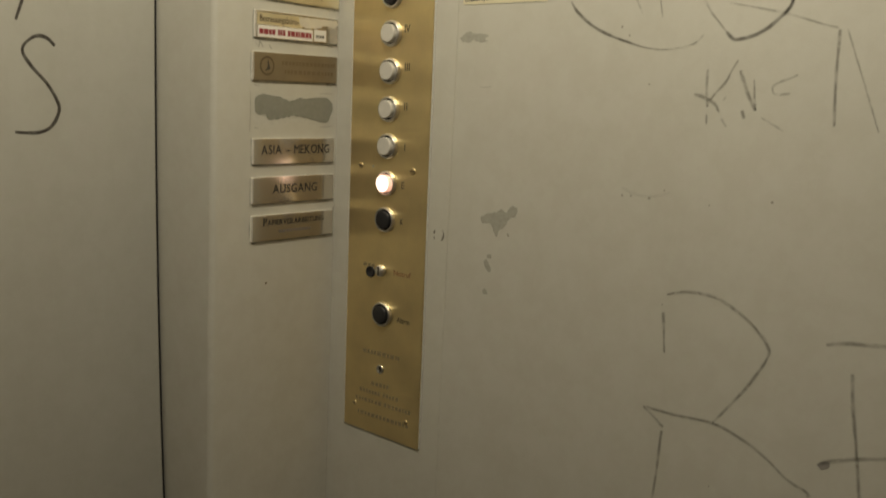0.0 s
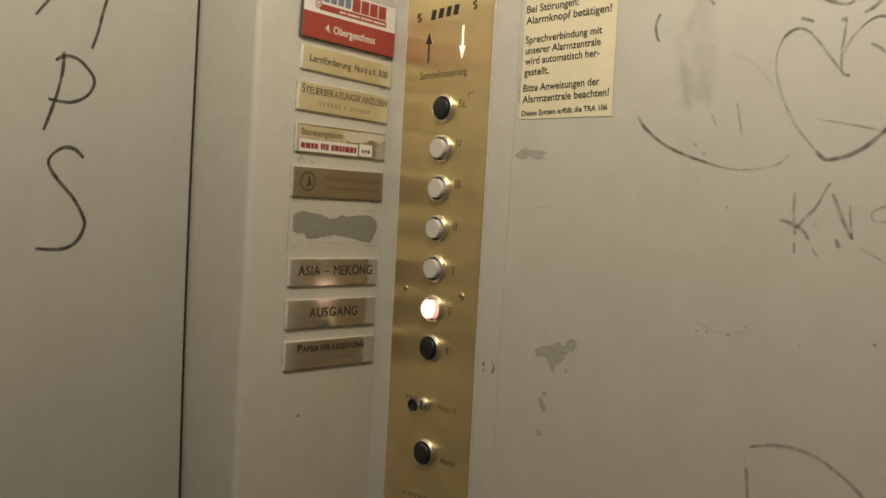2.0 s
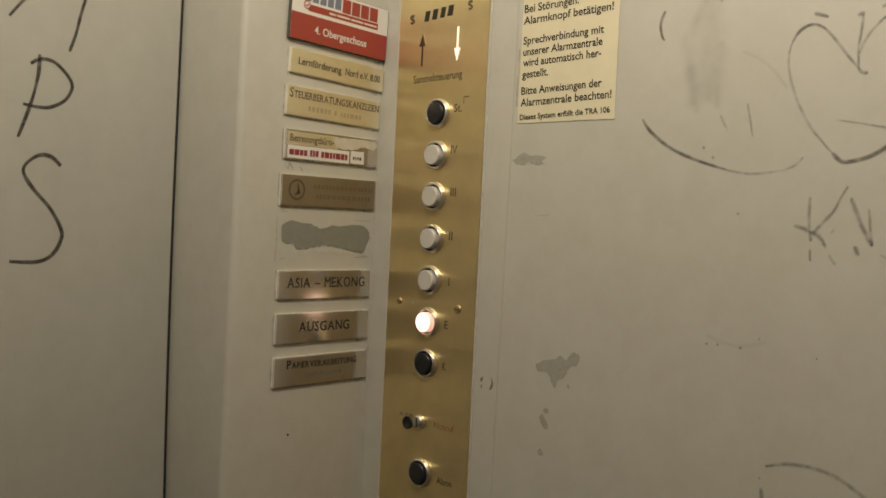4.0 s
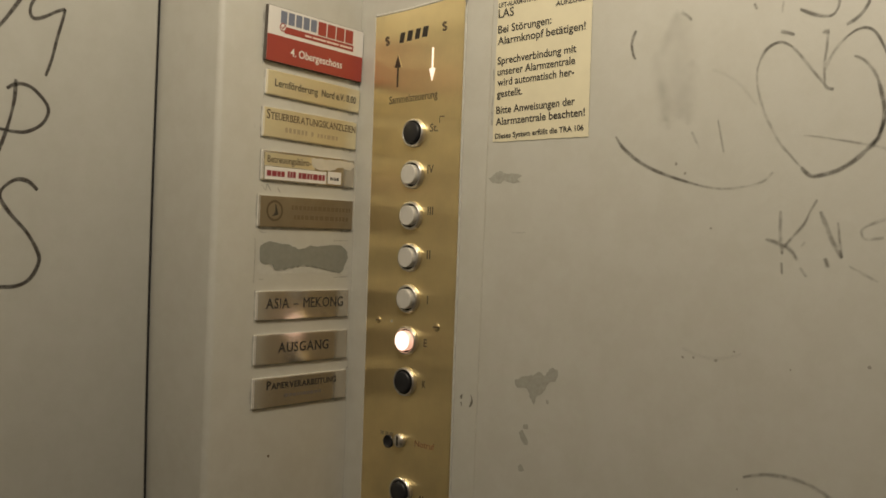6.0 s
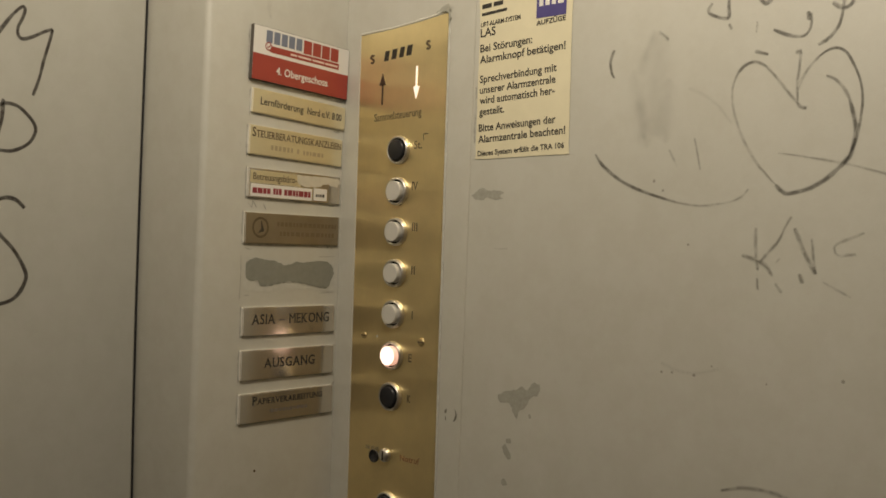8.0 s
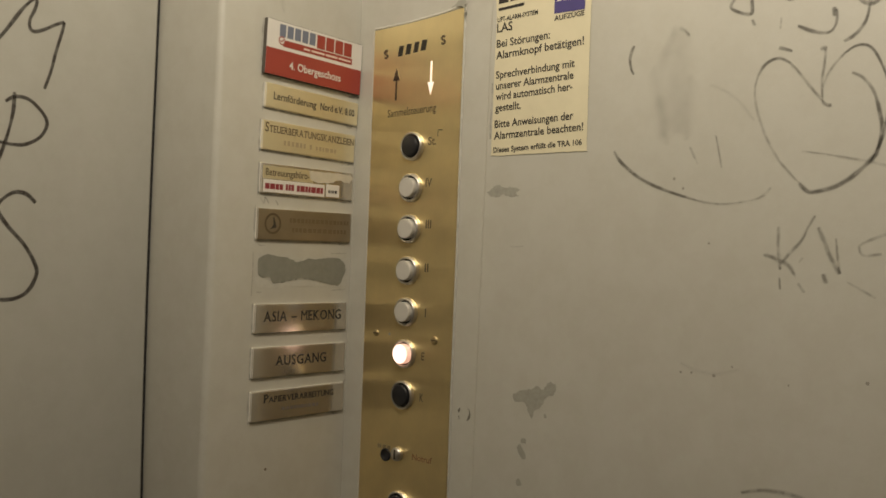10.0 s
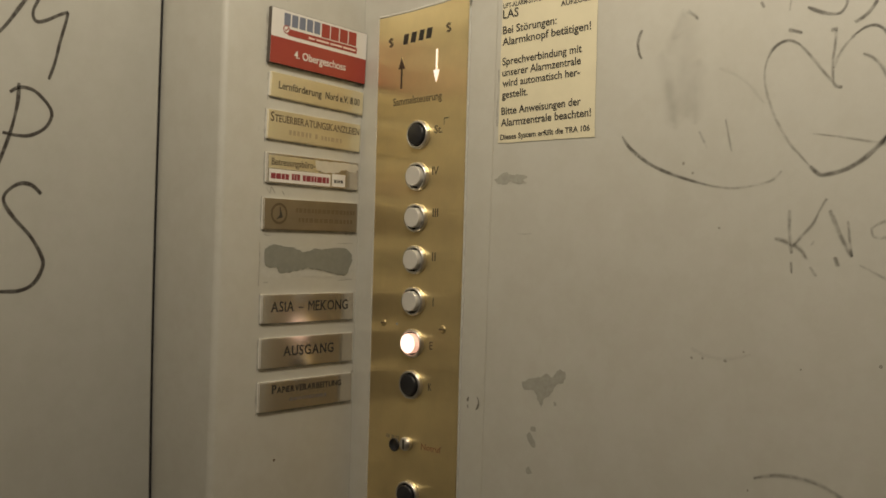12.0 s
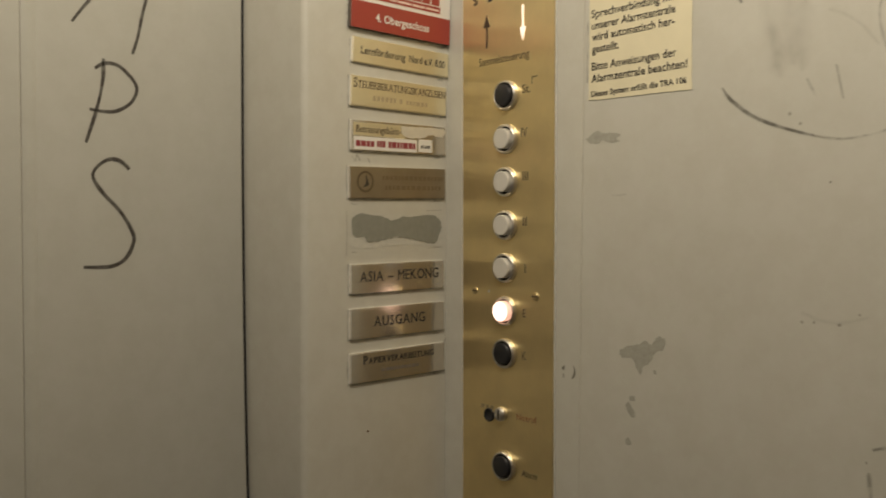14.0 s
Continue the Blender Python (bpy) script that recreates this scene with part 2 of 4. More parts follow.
def lettering(text, x0, x1, base, cap, material, parent, lift, tilt=0.0, bold=0.0, label=""):
    """Text from x0 to x1 on local x, standing on local y = base, cap high."""
    me, a, b, _ = glyphs(text, bold * CAP / cap * 0.5)
    ob = new("lettering", me)
    bm = bmesh.new()
    bm.from_mesh(me)
    sx, sy = (x1 - x0) / (b - a), cap / CAP
    for v in bm.verts:
        v.co = Vector(((v.co.x - a) * sx, v.co.y * sy, 0))
    bm.to_mesh(me)
    bm.free()
    me.materials.clear()
    me.materials.append(material)
    ob.parent = parent
    ob.matrix_local = Matrix.Translation((x0, base, lift)) @ pose(0, 0, 0, 0, 0, tilt)
    return tagged(ob, label) if label else ob


SERIFS = {"A": ((0.02, 0), (0.98, 0)), "I": ((0.5, 0), (0.5, 1)), "M": ((0.06, 0), (0.94, 0), (0.1, 1), (0.9, 1)), "E": ((0.1, 0), (0.1, 1)), "K": ((0.1, 0), (0.1, 1), (0.95, 0), (0.88, 1)),
          "N": ((0.08, 0), (0.08, 1), (0.92, 1)), "U": ((0.08, 1), (0.92, 1)), "T": ((0.5, 0),), "R": ((0.1, 0), (0.95, 0), (0.1, 1)), "P": ((0.15, 0), (0.1, 1)), "B": ((0.1, 0), (0.1, 1)), "L": ((0.1, 0), (0.15, 1)), "V": ((0.04, 1), (0.96, 1))}


def roman(text, x0, x1, base, cap, material, parent, lift, bold=0.0, first=1.0, track=0.30, label=""):
    """Capitals with small feet on their stems and open spacing, from x0 to x1; the first one taller by the factor first."""
    shapes = [None if c == " " else glyphs(c, 0.0 if c == "M" else bold * CAP / cap * 0.5) for c in text]
    wide = [0.35 * CAP if g is None else (g[2] - g[1]) * (first if k == 0 else 1.0) for k, g in enumerate(shapes)]
    air = track * CAP * 0.6
    unit = (x1 - x0) / (sum(wide) + air * (len(text) - 1))
    bm = bmesh.new()
    x = 0.0
    for k, (c, g, w) in enumerate(zip(text, shapes, wide)):
        if g:
            tall = cap * (first if k == 0 else 1.0)
            old = set(bm.verts)
            bm.from_mesh(g[0])
            for v in bm.verts:
                if v not in old:
                    v.co = Vector(((x + (v.co.x - g[1]) * w / (g[2] - g[1])) * unit, v.co.y * tall / CAP, 0))
            for u, v in SERIFS.get(c, ()):
                cx, half, th = (x + u * w) * unit, min(0.17 * tall, 0.3 * w * unit), 0.045 * tall
                top = v * tall - (th if v else 0.0)
                bm.faces.new([bm.verts.new((cx + a * half, top + b * th, 0.00002)) for a, b in ((-1, 0), (1, 0), (1, 1), (-1, 1))])
            bpy.data.meshes.remove(g[0])
        x += w + air
    ob = part("lettering", bm, material, parent, label)
    ob.matrix_local = Matrix.Translation((x0, base, lift))
    return ob


def bars(rows, material, parent, lift, rng, name="lettering", gap=0.28, tilt=0.0, label=""):
    """Unreadable writing: rows of (x0, x1, base, height, words) as short bars."""
    bm = bmesh.new()
    for x0, x1, base, h, words in rows:
        w = [rng.uniform(0.6, 1.4) for _ in range(words)]
        unit = (x1 - x0) / (sum(w) + gap * (words - 1))
        x = x0
        for k in w:
            c = [(x, base), (x + k * unit, base), (x + k * unit, base + h), (x, base + h)]
            bm.faces.new([bm.verts.new((px, py + math.tan(radians(tilt)) * (px - x0), lift)) for px, py in c])
            x += (k + gap) * unit
    return tagged(part(name, bm, material, parent, label), kind="stuff")


def smooth_line(points, step=5):
    """A curve that runs through the given points."""
    pts = [Vector(p) for p in points]
    out = []
    for i in range(len(pts) - 1):
        p0, p1, p2, p3 = pts[max(i - 1, 0)], pts[i], pts[i + 1], pts[min(i + 2, len(pts) - 1)]
        for k in range(step):
            t = k / step
            out.append(0.5 * (2 * p1 + (p2 - p0) * t + (2 * p0 - 5 * p1 + 4 * p2 - p3) * t * t + (3 * p1 - p0 - 3 * p2 + p3) * t ** 3))
    out.append(pts[-1])
    return out


def stroke(points, width, rng, taper=0.75):
    """A pen stroke as a flat ribbon in local x, y with pressure changes; across is kept in the UV map."""
    line = smooth_line(points)
    bm = bmesh.new()
    uv = bm.loops.layers.uv.new("UVMap")
    n, run, rows = len(line), 0.0, []
    wob = rng.uniform(0, 50)
    for i, p in enumerate(line):
        d = (line[min(i + 1, n - 1)] - line[max(i - 1, 0)])
        d = d.normalized() if d.length > 0 else Vector((1, 0))
        side = Vector((-d.y, d.x))
        w = width * (0.85 + 0.3 * noise.noise((wob + run * 60, 0.3, 0.1)))
        w *= taper + (1 - taper) * min(1.0, min(i, n - 1 - i) / max(1, n * 0.12))
        a, b = p + side * w / 2, p - side * w / 2
        rows.append((bm.verts.new((a.x, a.y, 0)), bm.verts.new((b.x, b.y, 0)), run))
        if i < n - 1:
            run += (line[i + 1] - p).length
    for (a0, b0, r0), (a1, b1, r1) in itertools.pairwise(rows):
        f = bm.faces.new((a0, b0, b1, a1))
        for loop, val in zip(f.loops, ((r0, 1), (r0, 0), (r1, 0), (r1, 1))):
            loop[uv].uv = val
    return bm


def blob(points, rng, rough=0.0012, step=7):
    """A flaked patch: a closed outline through the points with a ragged rim."""
    line = smooth_line(list(points) + [points[0]], step)[:-1]
    bm = bmesh.new()
    off = rng.uniform(0, 40)
    vs = []
    for i, p in enumerate(line):
        k = noise.noise_vector((p.x * 420 + off, p.y * 420, 0.5)) * rough
        k += noise.noise_vector((p.x * 1500 + off, p.y * 1500, 2.5)) * rough * 0.5
        vs.append(bm.verts.new((p.x + k.x, p.y + k.y, 0)))
    bm.faces.new(vs)
    return bm


# ---------------------------------------------------------------- the lift car
CAR_X, CAR_Y, CAR_Z = 1.15, -1.13, 2.02
FACE_X = -0.0755       # car side of the door post
DOOR_X = -0.152        # car side of the door leaf
WALL_Y = -0.0094       # face of the side wall sheet
STRIP_Y = 0.0012       # sheet behind the button panel

solid("floor", box(-0.32, CAR_X, CAR_Y, 0.0, -0.04, 0.0), FLOOR_RUBBER, "dark worn rubber floor of a lift car", "floor")
# ceiling and two walls out of view, kept dark to cut the fill light
solid("ceiling", box(-0.36, CAR_X + 0.04, CAR_Y - 0.04, 0.06, CAR_Z, CAR_Z + 0.04), UNSEEN_DARK, "unseen lift ceiling, toned dark brown to limit bounce light", "ceiling")
solid("wall_back", box(CAR_X, CAR_X + 0.04, CAR_Y, WALL_Y, 0.0, CAR_Z), UNSEEN_DARK, "unseen back wall of the lift, toned dark brown to limit bounce light", "wall")
solid("wall_far_side", box(-0.075, CAR_X, CAR_Y - 0.04, CAR_Y, 0.0, CAR_Z), UNSEEN_DARK, "unseen side wall of the lift, toned dark brown to limit bounce light", "wall")

# side wall sheet with a rolled edge beside the button panel
edge_r = 0.003
wall_side = solid("wall_side", prism(
    [(CAR_X + 0.04, WALL_Y), (CAR_X + 0.04, 0.05), (0.080, 0.05)] + arc(0.080 + edge_r, WALL_Y + edge_r, edge_r, 180, 270, 6), 0.0, CAR_Z),
    WALL_PAINT, "grey-beige painted steel side wall with pen graffiti and scuffs", "wall")
solid("wall_strip", prism([(0.0795, STRIP_Y), (0.0795, 0.05), (-0.20, 0.05), (-0.20, STRIP_Y + 0.0)], 0.0, CAR_Z),
      WALL_PAINT, "narrow grey-beige painted sheet around the button panel", "wall")

# door post: the plate face, a rolled corner and the reveal towards the door
post_r = 0.0055
wall_front = solid("wall_front", bent_prism(
    [(FACE_X, STRIP_Y - 0.0002)] + arc(FACE_X - post_r, -0.1500 + post_r, post_r, 0, -88, 24) + [(-0.1530, -0.1540), (-0.1540, -0.1532), (-0.19, -0.1532), (-0.19, STRIP_Y - 0.0002)], 0.0, CAR_Z, lambda x, y: x < -0.1525 and y < -0.1),
    WALL_PAINT, "grey-beige painted steel door post with rolled corner", "wall", smooth=True)
wall_front.data.set_sharp_from_angle(angle=radians(20))
solid("wall_front_far", box(-0.19, FACE_X, CAR_Y, -0.98, 0.0, CAR_Z, 0.004), WALL_PAINT, "plain grey-beige painted far door post", "wall")
solid("wall_header", box(-0.19, FACE_X, -0.98, -0.153, 1.99, CAR_Z), WALL_PAINT, "plain painted sheet over the lift door", "wall")
solid("wall_shaft", box(-0.36, -0.32, CAR_Y, 0.05, 0.0, CAR_Z), SEAL_RUBBER, "dark shaft wall behind the lift door", "wall")

# door leaf with its trim strip
door = thing("door_1", Matrix.Translation((DOOR_X, -0.56, 0.0)), "closed grey-beige painted lift door with black pen letters", "door", kind="structure")
dm = Matrix.Translation((-DOOR_X, 0.56, 0.0))


def door_part(name, bm, material, label="", parent=None, smooth=False):
    if parent is None:
        bmesh.ops.transform(bm, matrix=dm, verts=bm.verts)
    return part(name, bm, material, parent or door, label, smooth)


leaf_r = 0.003
leaf = door_part("leaf", bent_prism([(-0.19, -0.1562), (-0.19, -0.975), (DOOR_X, -0.975)] + arc(DOOR_X - leaf_r, -0.1562 - leaf_r, leaf_r, 0, 90, 8), 0.006, 1.985, lambda x, y: y > -0.2), DOOR_PAINT, "painted sheet steel door leaf")
door_part("edge_trim", prism([(DOOR_X, -0.372), (DOOR_X + 0.0015, -0.372)] + arc(DOOR_X + 0.0022, -0.3350, 0.0018, 0, 90, 5) + [(DOOR_X, -0.3332)], 0.05, 1.95), DOOR_PAINT, "painted trim strip screwed onto the leaf")
# the shadow in the joint is a dark strip on the leaf, no real groove
door_part("trim_joint_shade", box(DOOR_X - 0.001, DOOR_X + 0.0006, -0.3332, -0.3322, 0.05, 1.95), plain("joint_shade", (0.12, 0.105, 0.085), 0.7), "dark strip drawn as the shaded joint beside the trim strip")
bead = door_part("bead", prism([(DOOR_X - 0.0005, -0.3218)] + [(DOOR_X + 0.0011 * math.sin(math.pi * k / 12), -0.3218 - 0.0102 * k / 12) for k in range(13)] + [(DOOR_X - 0.0005, -0.3320)], 0.05, 1.95), DOOR_PAINT, "shallow rounded bead beside the joint", smooth=True)
bead.data.set_sharp_from_angle(angle=radians(40))
door_part("seal", bent_prism([(-0.188, -0.1562), (-0.1555, -0.1562), (-0.1555, -0.1532), (-0.188, -0.1532)], 0.006, 1.985, lambda x, y: True), SEAL_RUBBER, "black rubber door seal")
for sz in (-0.0098, 0.1513):
    bm = lathe([(0.0, 0.0005), (0.0014, 0.0005), (0.0021, 0.0003), (0.0024, 0.0)], 16)
    bmesh.ops.transform(bm, matrix=Matrix.Translation((DOOR_X + 0.0016, -0.3385, Z0 + sz)) @ FRONT, verts=bm.verts)
    door_part("screw", bm, DOOR_PAINT, "small painted screw head")

# lamp under the ceiling
lamp_thing = thing("ceiling_light", Matrix.Translation((LAMP_AT[0], LAMP_AT[1], CAR_Z)), "round white globe light under the lift ceiling", "lamp")
part("base", lathe([(0.0, 0.0), (0.075, 0.0), (0.075, -0.012), (0.068, -0.018), (0.0, -0.018)], 40), LAMP_PAINT, lamp_thing, "round white painted base", True)
part("holder", lathe([(0.030, -0.017), (0.030, -0.070), (0.042, -0.085), (0.042, -0.110), (0.036, -0.112), (0.0, -0.112)], 40), LAMP_PAINT, lamp_thing, "white lamp holder", True)

# ---------------------------------------------------------------- pen marks and flaked paint on the side wall
rng = random.Random(7)
LIFT_INK = 0.00015


def wall_mark(name, bm, material, label=""):
    bmesh.ops.transform(bm, matrix=Matrix.Translation((0, WALL_Y - LIFT_INK, Z0)) @ SIDE, verts=bm.verts)
    return part(name, bm, material, wall_side, label)


def wall_pen(points, width=0.0022, material=PEN, label=""):
    return wall_mark("pen_stroke", stroke(points, width * (1.75 if material is PEN else 1.4), rng), material, label)


# heart
wall_pen([(0.2992, 0.2436), (0.3019, 0.2486), (0.3065, 0.2523), (0.3129, 0.2533), (0.3193, 0.2499)], 0.0022, PEN_MID, "dry dark felt-pen line of a heart")
wall_pen([(0.3193, 0.2499), (0.3269, 0.2413), (0.3333, 0.2331), (0.3402, 0.2248)], 0.0020, PEN)
wall_pen([(0.3402, 0.2248), (0.3418, 0.2227), (0.3456, 0.2217)], 0.0022, PEN_MID)
wall_pen([(0.2992, 0.2436), (0.2973, 0.2354), (0.2987, 0.2236), (0.3031, 0.2107), (0.3082, 0.2000), (0.3149, 0.1892), (0.3215, 0.1818), (0.3279, 0.1748)], 0.0020, PEN_THIN)
wall_pen([(0.3279, 0.1748), (0.3317, 0.1712), (0.3353, 0.1693), (0.3423, 0.1704), (0.3501, 0.1728), (0.3587, 0.1779), (0.3656, 0.1841)], 0.0034, PEN_MID)
wall_pen([(0.3568, 0.2408), (0.3626, 0.2377), (0.3675, 0.2323), (0.3711, 0.2253)], 0.0019, PEN)
wall_pen([(0.3711, 0.2253), (0.3736, 0.2158), (0.3750, 0.2080), (0.3742, 0.1983), (0.3718, 0.1907), (0.3656, 0.1841)], 0.0028, PEN_MID)
wall_pen([(0.3525, 0.2532), (0.3582, 0.2565), (0.3640, 0.2566), (0.3688, 0.2529), (0.3737, 0.2439), (0.3771, 0.2349), (0.3785, 0.2251), (0.3779, 0.2155), (0.3762, 0.2040), (0.3728, 0.1935), (0.3689, 0.1865)], 0.0020, PEN_MID)
wall_pen([(0.3399, 0.2335), (0.3425, 0.2403), (0.3466, 0.2469), (0.3525, 0.2532)], 0.0018, PEN)
wall_pen([(0.3410, 0.2565), (0.3403, 0.2466), (0.3394, 0.2366), (0.3402, 0.2248)], 0.0018, PEN)
wall_pen([(0.3289, 0.1946), (0.3466, 0.1917), (0.3736, 0.1859), (0.3954, 0.1795), (0.4060, 0.1770)], 0.0016, PEN_THIN)
# big arc and loose dashes beside the notice
wall_pen([(0.1965, 0.1990), (0.2024, 0.1911), (0.2142, 0.1819), (0.2257, 0.1757), (0.2412, 0.1699), (0.2604, 0.1643)], 0.0024, PEN_MID)
wall_pen([(0.2604, 0.1643), (0.2768, 0.1618), (0.2926, 0.1632), (0.3040, 0.1663), (0.3105, 0.1723)], 0.0020, PEN_THIN)
wall_pen([(0.2091, 0.2720), (0.2062, 0.2643), (0.2074, 0.2562), (0.2098, 0.2520)], 0.0025, PEN_MID)
wall_pen([(0.2437, 0.2813), (0.2507, 0.2738)], 0.0018, PEN_THIN)
wall_pen([(0.2542, 0.1999), (0.2604, 0.1882)], 0.0018, PEN_THIN)
wall_pen([(0.2724, 0.2066), (0.2772, 0.1858)], 0.0018, PEN_THIN)
wall_mark("smudge", stroke([(0.2259, 0.2574), (0.2283, 0.2397), (0.2320, 0.2220), (0.2367, 0.2006)], 0.020, rng, 0.0), SMUDGE, "grey wiped smudge on the paint")
wall_mark("smudge", stroke([(0.2315, 0.2356), (0.2337, 0.2219), (0.2352, 0.2064)], 0.013, rng, 0.0), SMUDGE)
wall_mark("smudge", stroke([(0.2535, 0.2488), (0.2510, 0.2339), (0.2506, 0.2188), (0.2508, 0.2037)], 0.018, rng, 0.0), SMUDGE)
wall_mark("smudge", stroke([(0.2407, 0.2836), (0.2370, 0.2716), (0.2331, 0.2634), (0.2304, 0.2511)], 0.014, rng, 0.0), SMUDGE)
wall_mark("smudge", stroke([(0.2439, 0.2822), (0.2428, 0.2594), (0.2417, 0.2347), (0.2428, 0.2079)], 0.030, rng, 0.0), SMUDGE)
wall_pen([(0.2424, 0.2797), (0.2472, 0.2779), (0.2504, 0.2745)], 0.0020, PEN)
wall_pen([(0.2316, 0.2634), (0.2363, 0.2644), (0.2399, 0.2674)], 0.0018, PEN_THIN)
wall_mark("smudge", stroke([(0.2669, 0.2404), (0.2780, 0.2350), (0.2879, 0.2272), (0.2977, 0.2152)], 0.0045, rng), SMUDGE)
# letters under the heart
wall_pen([(0.3165, 0.1478), (0.3166, 0.1375), (0.3178, 0.1272), (0.3186, 0.1210)], 0.0019, PEN)
wall_pen([(0.3184, 0.1159), (0.3190, 0.1087)], 0.0019, PEN)
wall_pen([(0.3075, 0.1301), (0.3148, 0.1282), (0.3233, 0.1242), (0.3281, 0.1176)], 0.0025, PEN)
wall_pen([(0.3299, 0.1132), (0.3342, 0.1077)], 0.0024, PEN_THIN)
wall_pen([(0.3191, 0.1256), (0.3241, 0.1314), (0.3311, 0.1397), (0.3353, 0.1489), (0.3388, 0.1549)], 0.0019, PEN)
wall_pen([(0.3301, 0.1259), (0.3323, 0.1292)], 0.0018, PEN_THIN)
wall_pen([(0.3410, 0.1479), (0.3453, 0.1379), (0.3485, 0.1309), (0.3547, 0.1201)], 0.0025, PEN)
wall_pen([(0.3517, 0.1415), (0.3528, 0.1320), (0.3547, 0.1201)], 0.0019, PEN)
wall_pen([(0.3449, 0.1198), (0.3470, 0.1139)], 0.0024, PEN)
wall_pen([(0.3822, 0.1456), (0.3740, 0.1421), (0.3675, 0.1391), (0.3653, 0.1362), (0.3677, 0.1319), (0.3780, 0.1329)], 0.0022, PEN_THIN)
wall_pen([(0.3592, 0.1155), (0.3760, 0.1071)], 0.0017, PEN_THIN)
wall_pen([(0.4069, 0.1760), (0.4076, 0.1435), (0.4098, 0.1120)], 0.0022, PEN)
wall_pen([(0.4118, 0.1760), (0.4262, 0.1404), (0.4384, 0.1098)], 0.0017, PEN_THIN)
# scrawl over the heart
wall_pen([(0.2929, 0.3050), (0.2929, 0.2919), (0.2927, 0.2839), (0.2837, 0.2862), (0.2788, 0.2902), (0.2815, 0.2950)], 0.0026, PEN_MID)
wall_pen([(0.3231, 0.2726), (0.3337, 0.2677), (0.3425, 0.2666), (0.3465, 0.2720), (0.3462, 0.2801)], 0.0024, PEN_MID)
wall_pen([(0.3665, 0.2900), (0.3654, 0.2815), (0.3637, 0.2715), (0.3580, 0.2637), (0.3513, 0.2600)], 0.0024, PEN_MID)
wall_pen([(0.3117, 0.2603), (0.3203, 0.2572)], 0.0028, PEN_MID)
wall_pen([(0.3375, 0.2567), (0.3417, 0.2573)], 0.0024, PEN)
wall_pen([(0.3125, 0.2790), (0.3120, 0.2720)], 0.0018, PEN_THIN)
wall_pen([(0.2935, 0.2800), (0.2955, 0.2760)], 0.0020, PEN)
wall_pen([(0.3131, 0.2950), (0.3170, 0.2901), (0.3206, 0.2914), (0.3212, 0.2945)], 0.0030, PEN_MID)
wall_pen([(0.3591, 0.2849), (0.3639, 0.2812), (0.3685, 0.2812), (0.3713, 0.2846), (0.3715, 0.2886)], 0.0030, PEN_MID)
wall_pen([(0.3447, 0.2814), (0.3452, 0.2758)], 0.0028, PEN_MID)
# the large letters lower down
wall_pen([(0.2997, -0.0217), (0.3140, -0.0174), (0.3314, -0.0167), (0.3444, -0.0196), (0.3597, -0.0272), (0.3730, -0.0370), (0.3813, -0.0474), (0.3813, -0.0543), (0.3728, -0.0716), (0.3623, -0.0884), (0.3449, -0.1126)], 0.0025, PEN, "dry dark felt-pen line of a large letter")
wall_pen([(0.2978, -0.0357), (0.3014, -0.0675)], 0.0024, PEN)
wall_pen([(0.2875, -0.1135), (0.2960, -0.1190), (0.3058, -0.1261)], 0.0026, PEN)
wall_pen([(0.3050, -0.1290), (0.3044, -0.1354), (0.3033, -0.1629), (0.3012, -0.1912)], 0.0021, PEN)
wall_pen([(0.2904, -0.1133), (0.3148, -0.1140), (0.3449, -0.1126), (0.3677, -0.1187), (0.3872, -0.1281), (0.4044, -0.1398), (0.4186, -0.1447), (0.4199, -0.1496)], 0.0024, PEN)
wall_pen([(0.4202, -0.1653), (0.4250, -0.1736), (0.4270, -0.1800)], 0.0022, PEN_THIN)
wall_pen([(0.4207, -0.0366), (0.4348, -0.0330), (0.4445, -0.0320), (0.4600, -0.0300)], 0.0030, PEN)
wall_pen([(0.4399, -0.0531), (0.4427, -0.0755), (0.4481, -0.1052), (0.4540, -0.1400), (0.4590, -0.1700)], 0.0026, PEN)
wall_pen([(0.4250, -0.1215), (0.4377, -0.1155), (0.4540, -0.1100), (0.4680, -0.1060)], 0.0028, PEN)
wall_mark("ink_spot", blob([(0.4235, -0.1225), (0.4275, -0.1190), (0.4320, -0.1195), (0.4310, -0.1235), (0.4265, -0.1255)], rng, 0.0006), plain("ink_spot_tone", (0.27, 0.25, 0.23), 0.6), "dried ink spot")
# specks
for sx, sz in ((0.2439, 0.1788), (0.2509, 0.1724), (0.2708, 0.1363), (0.2623, 0.0504), (0.2782, 0.0502), (0.2903, 0.0573), (0.3271, 0.0500), (0.2548, 0.0496), (0.3733, 0.0571), (0.2962, -0.0300), (0.3470, -0.1620), (0.4080, -0.1560)):
    r = rng.uniform(0.0006, 0.0012)
    wall_mark("speck", blob([(sx + r * math.cos(a), sz + r * math.sin(a)) for a in (0, 1.3, 2.5, 3.7, 5.0)], rng, 0.0004, 3), SPECK)
wall_pen([(0.1090, 0.1292), (0.1153, 0.1289), (0.1215, 0.1296)], 0.0009, PEN_THIN)
wall_pen([(0.2540, 0.0560), (0.2660, 0.0520), (0.2800, 0.0515), (0.2950, 0.0560)], 0.0035, SMUDGE)
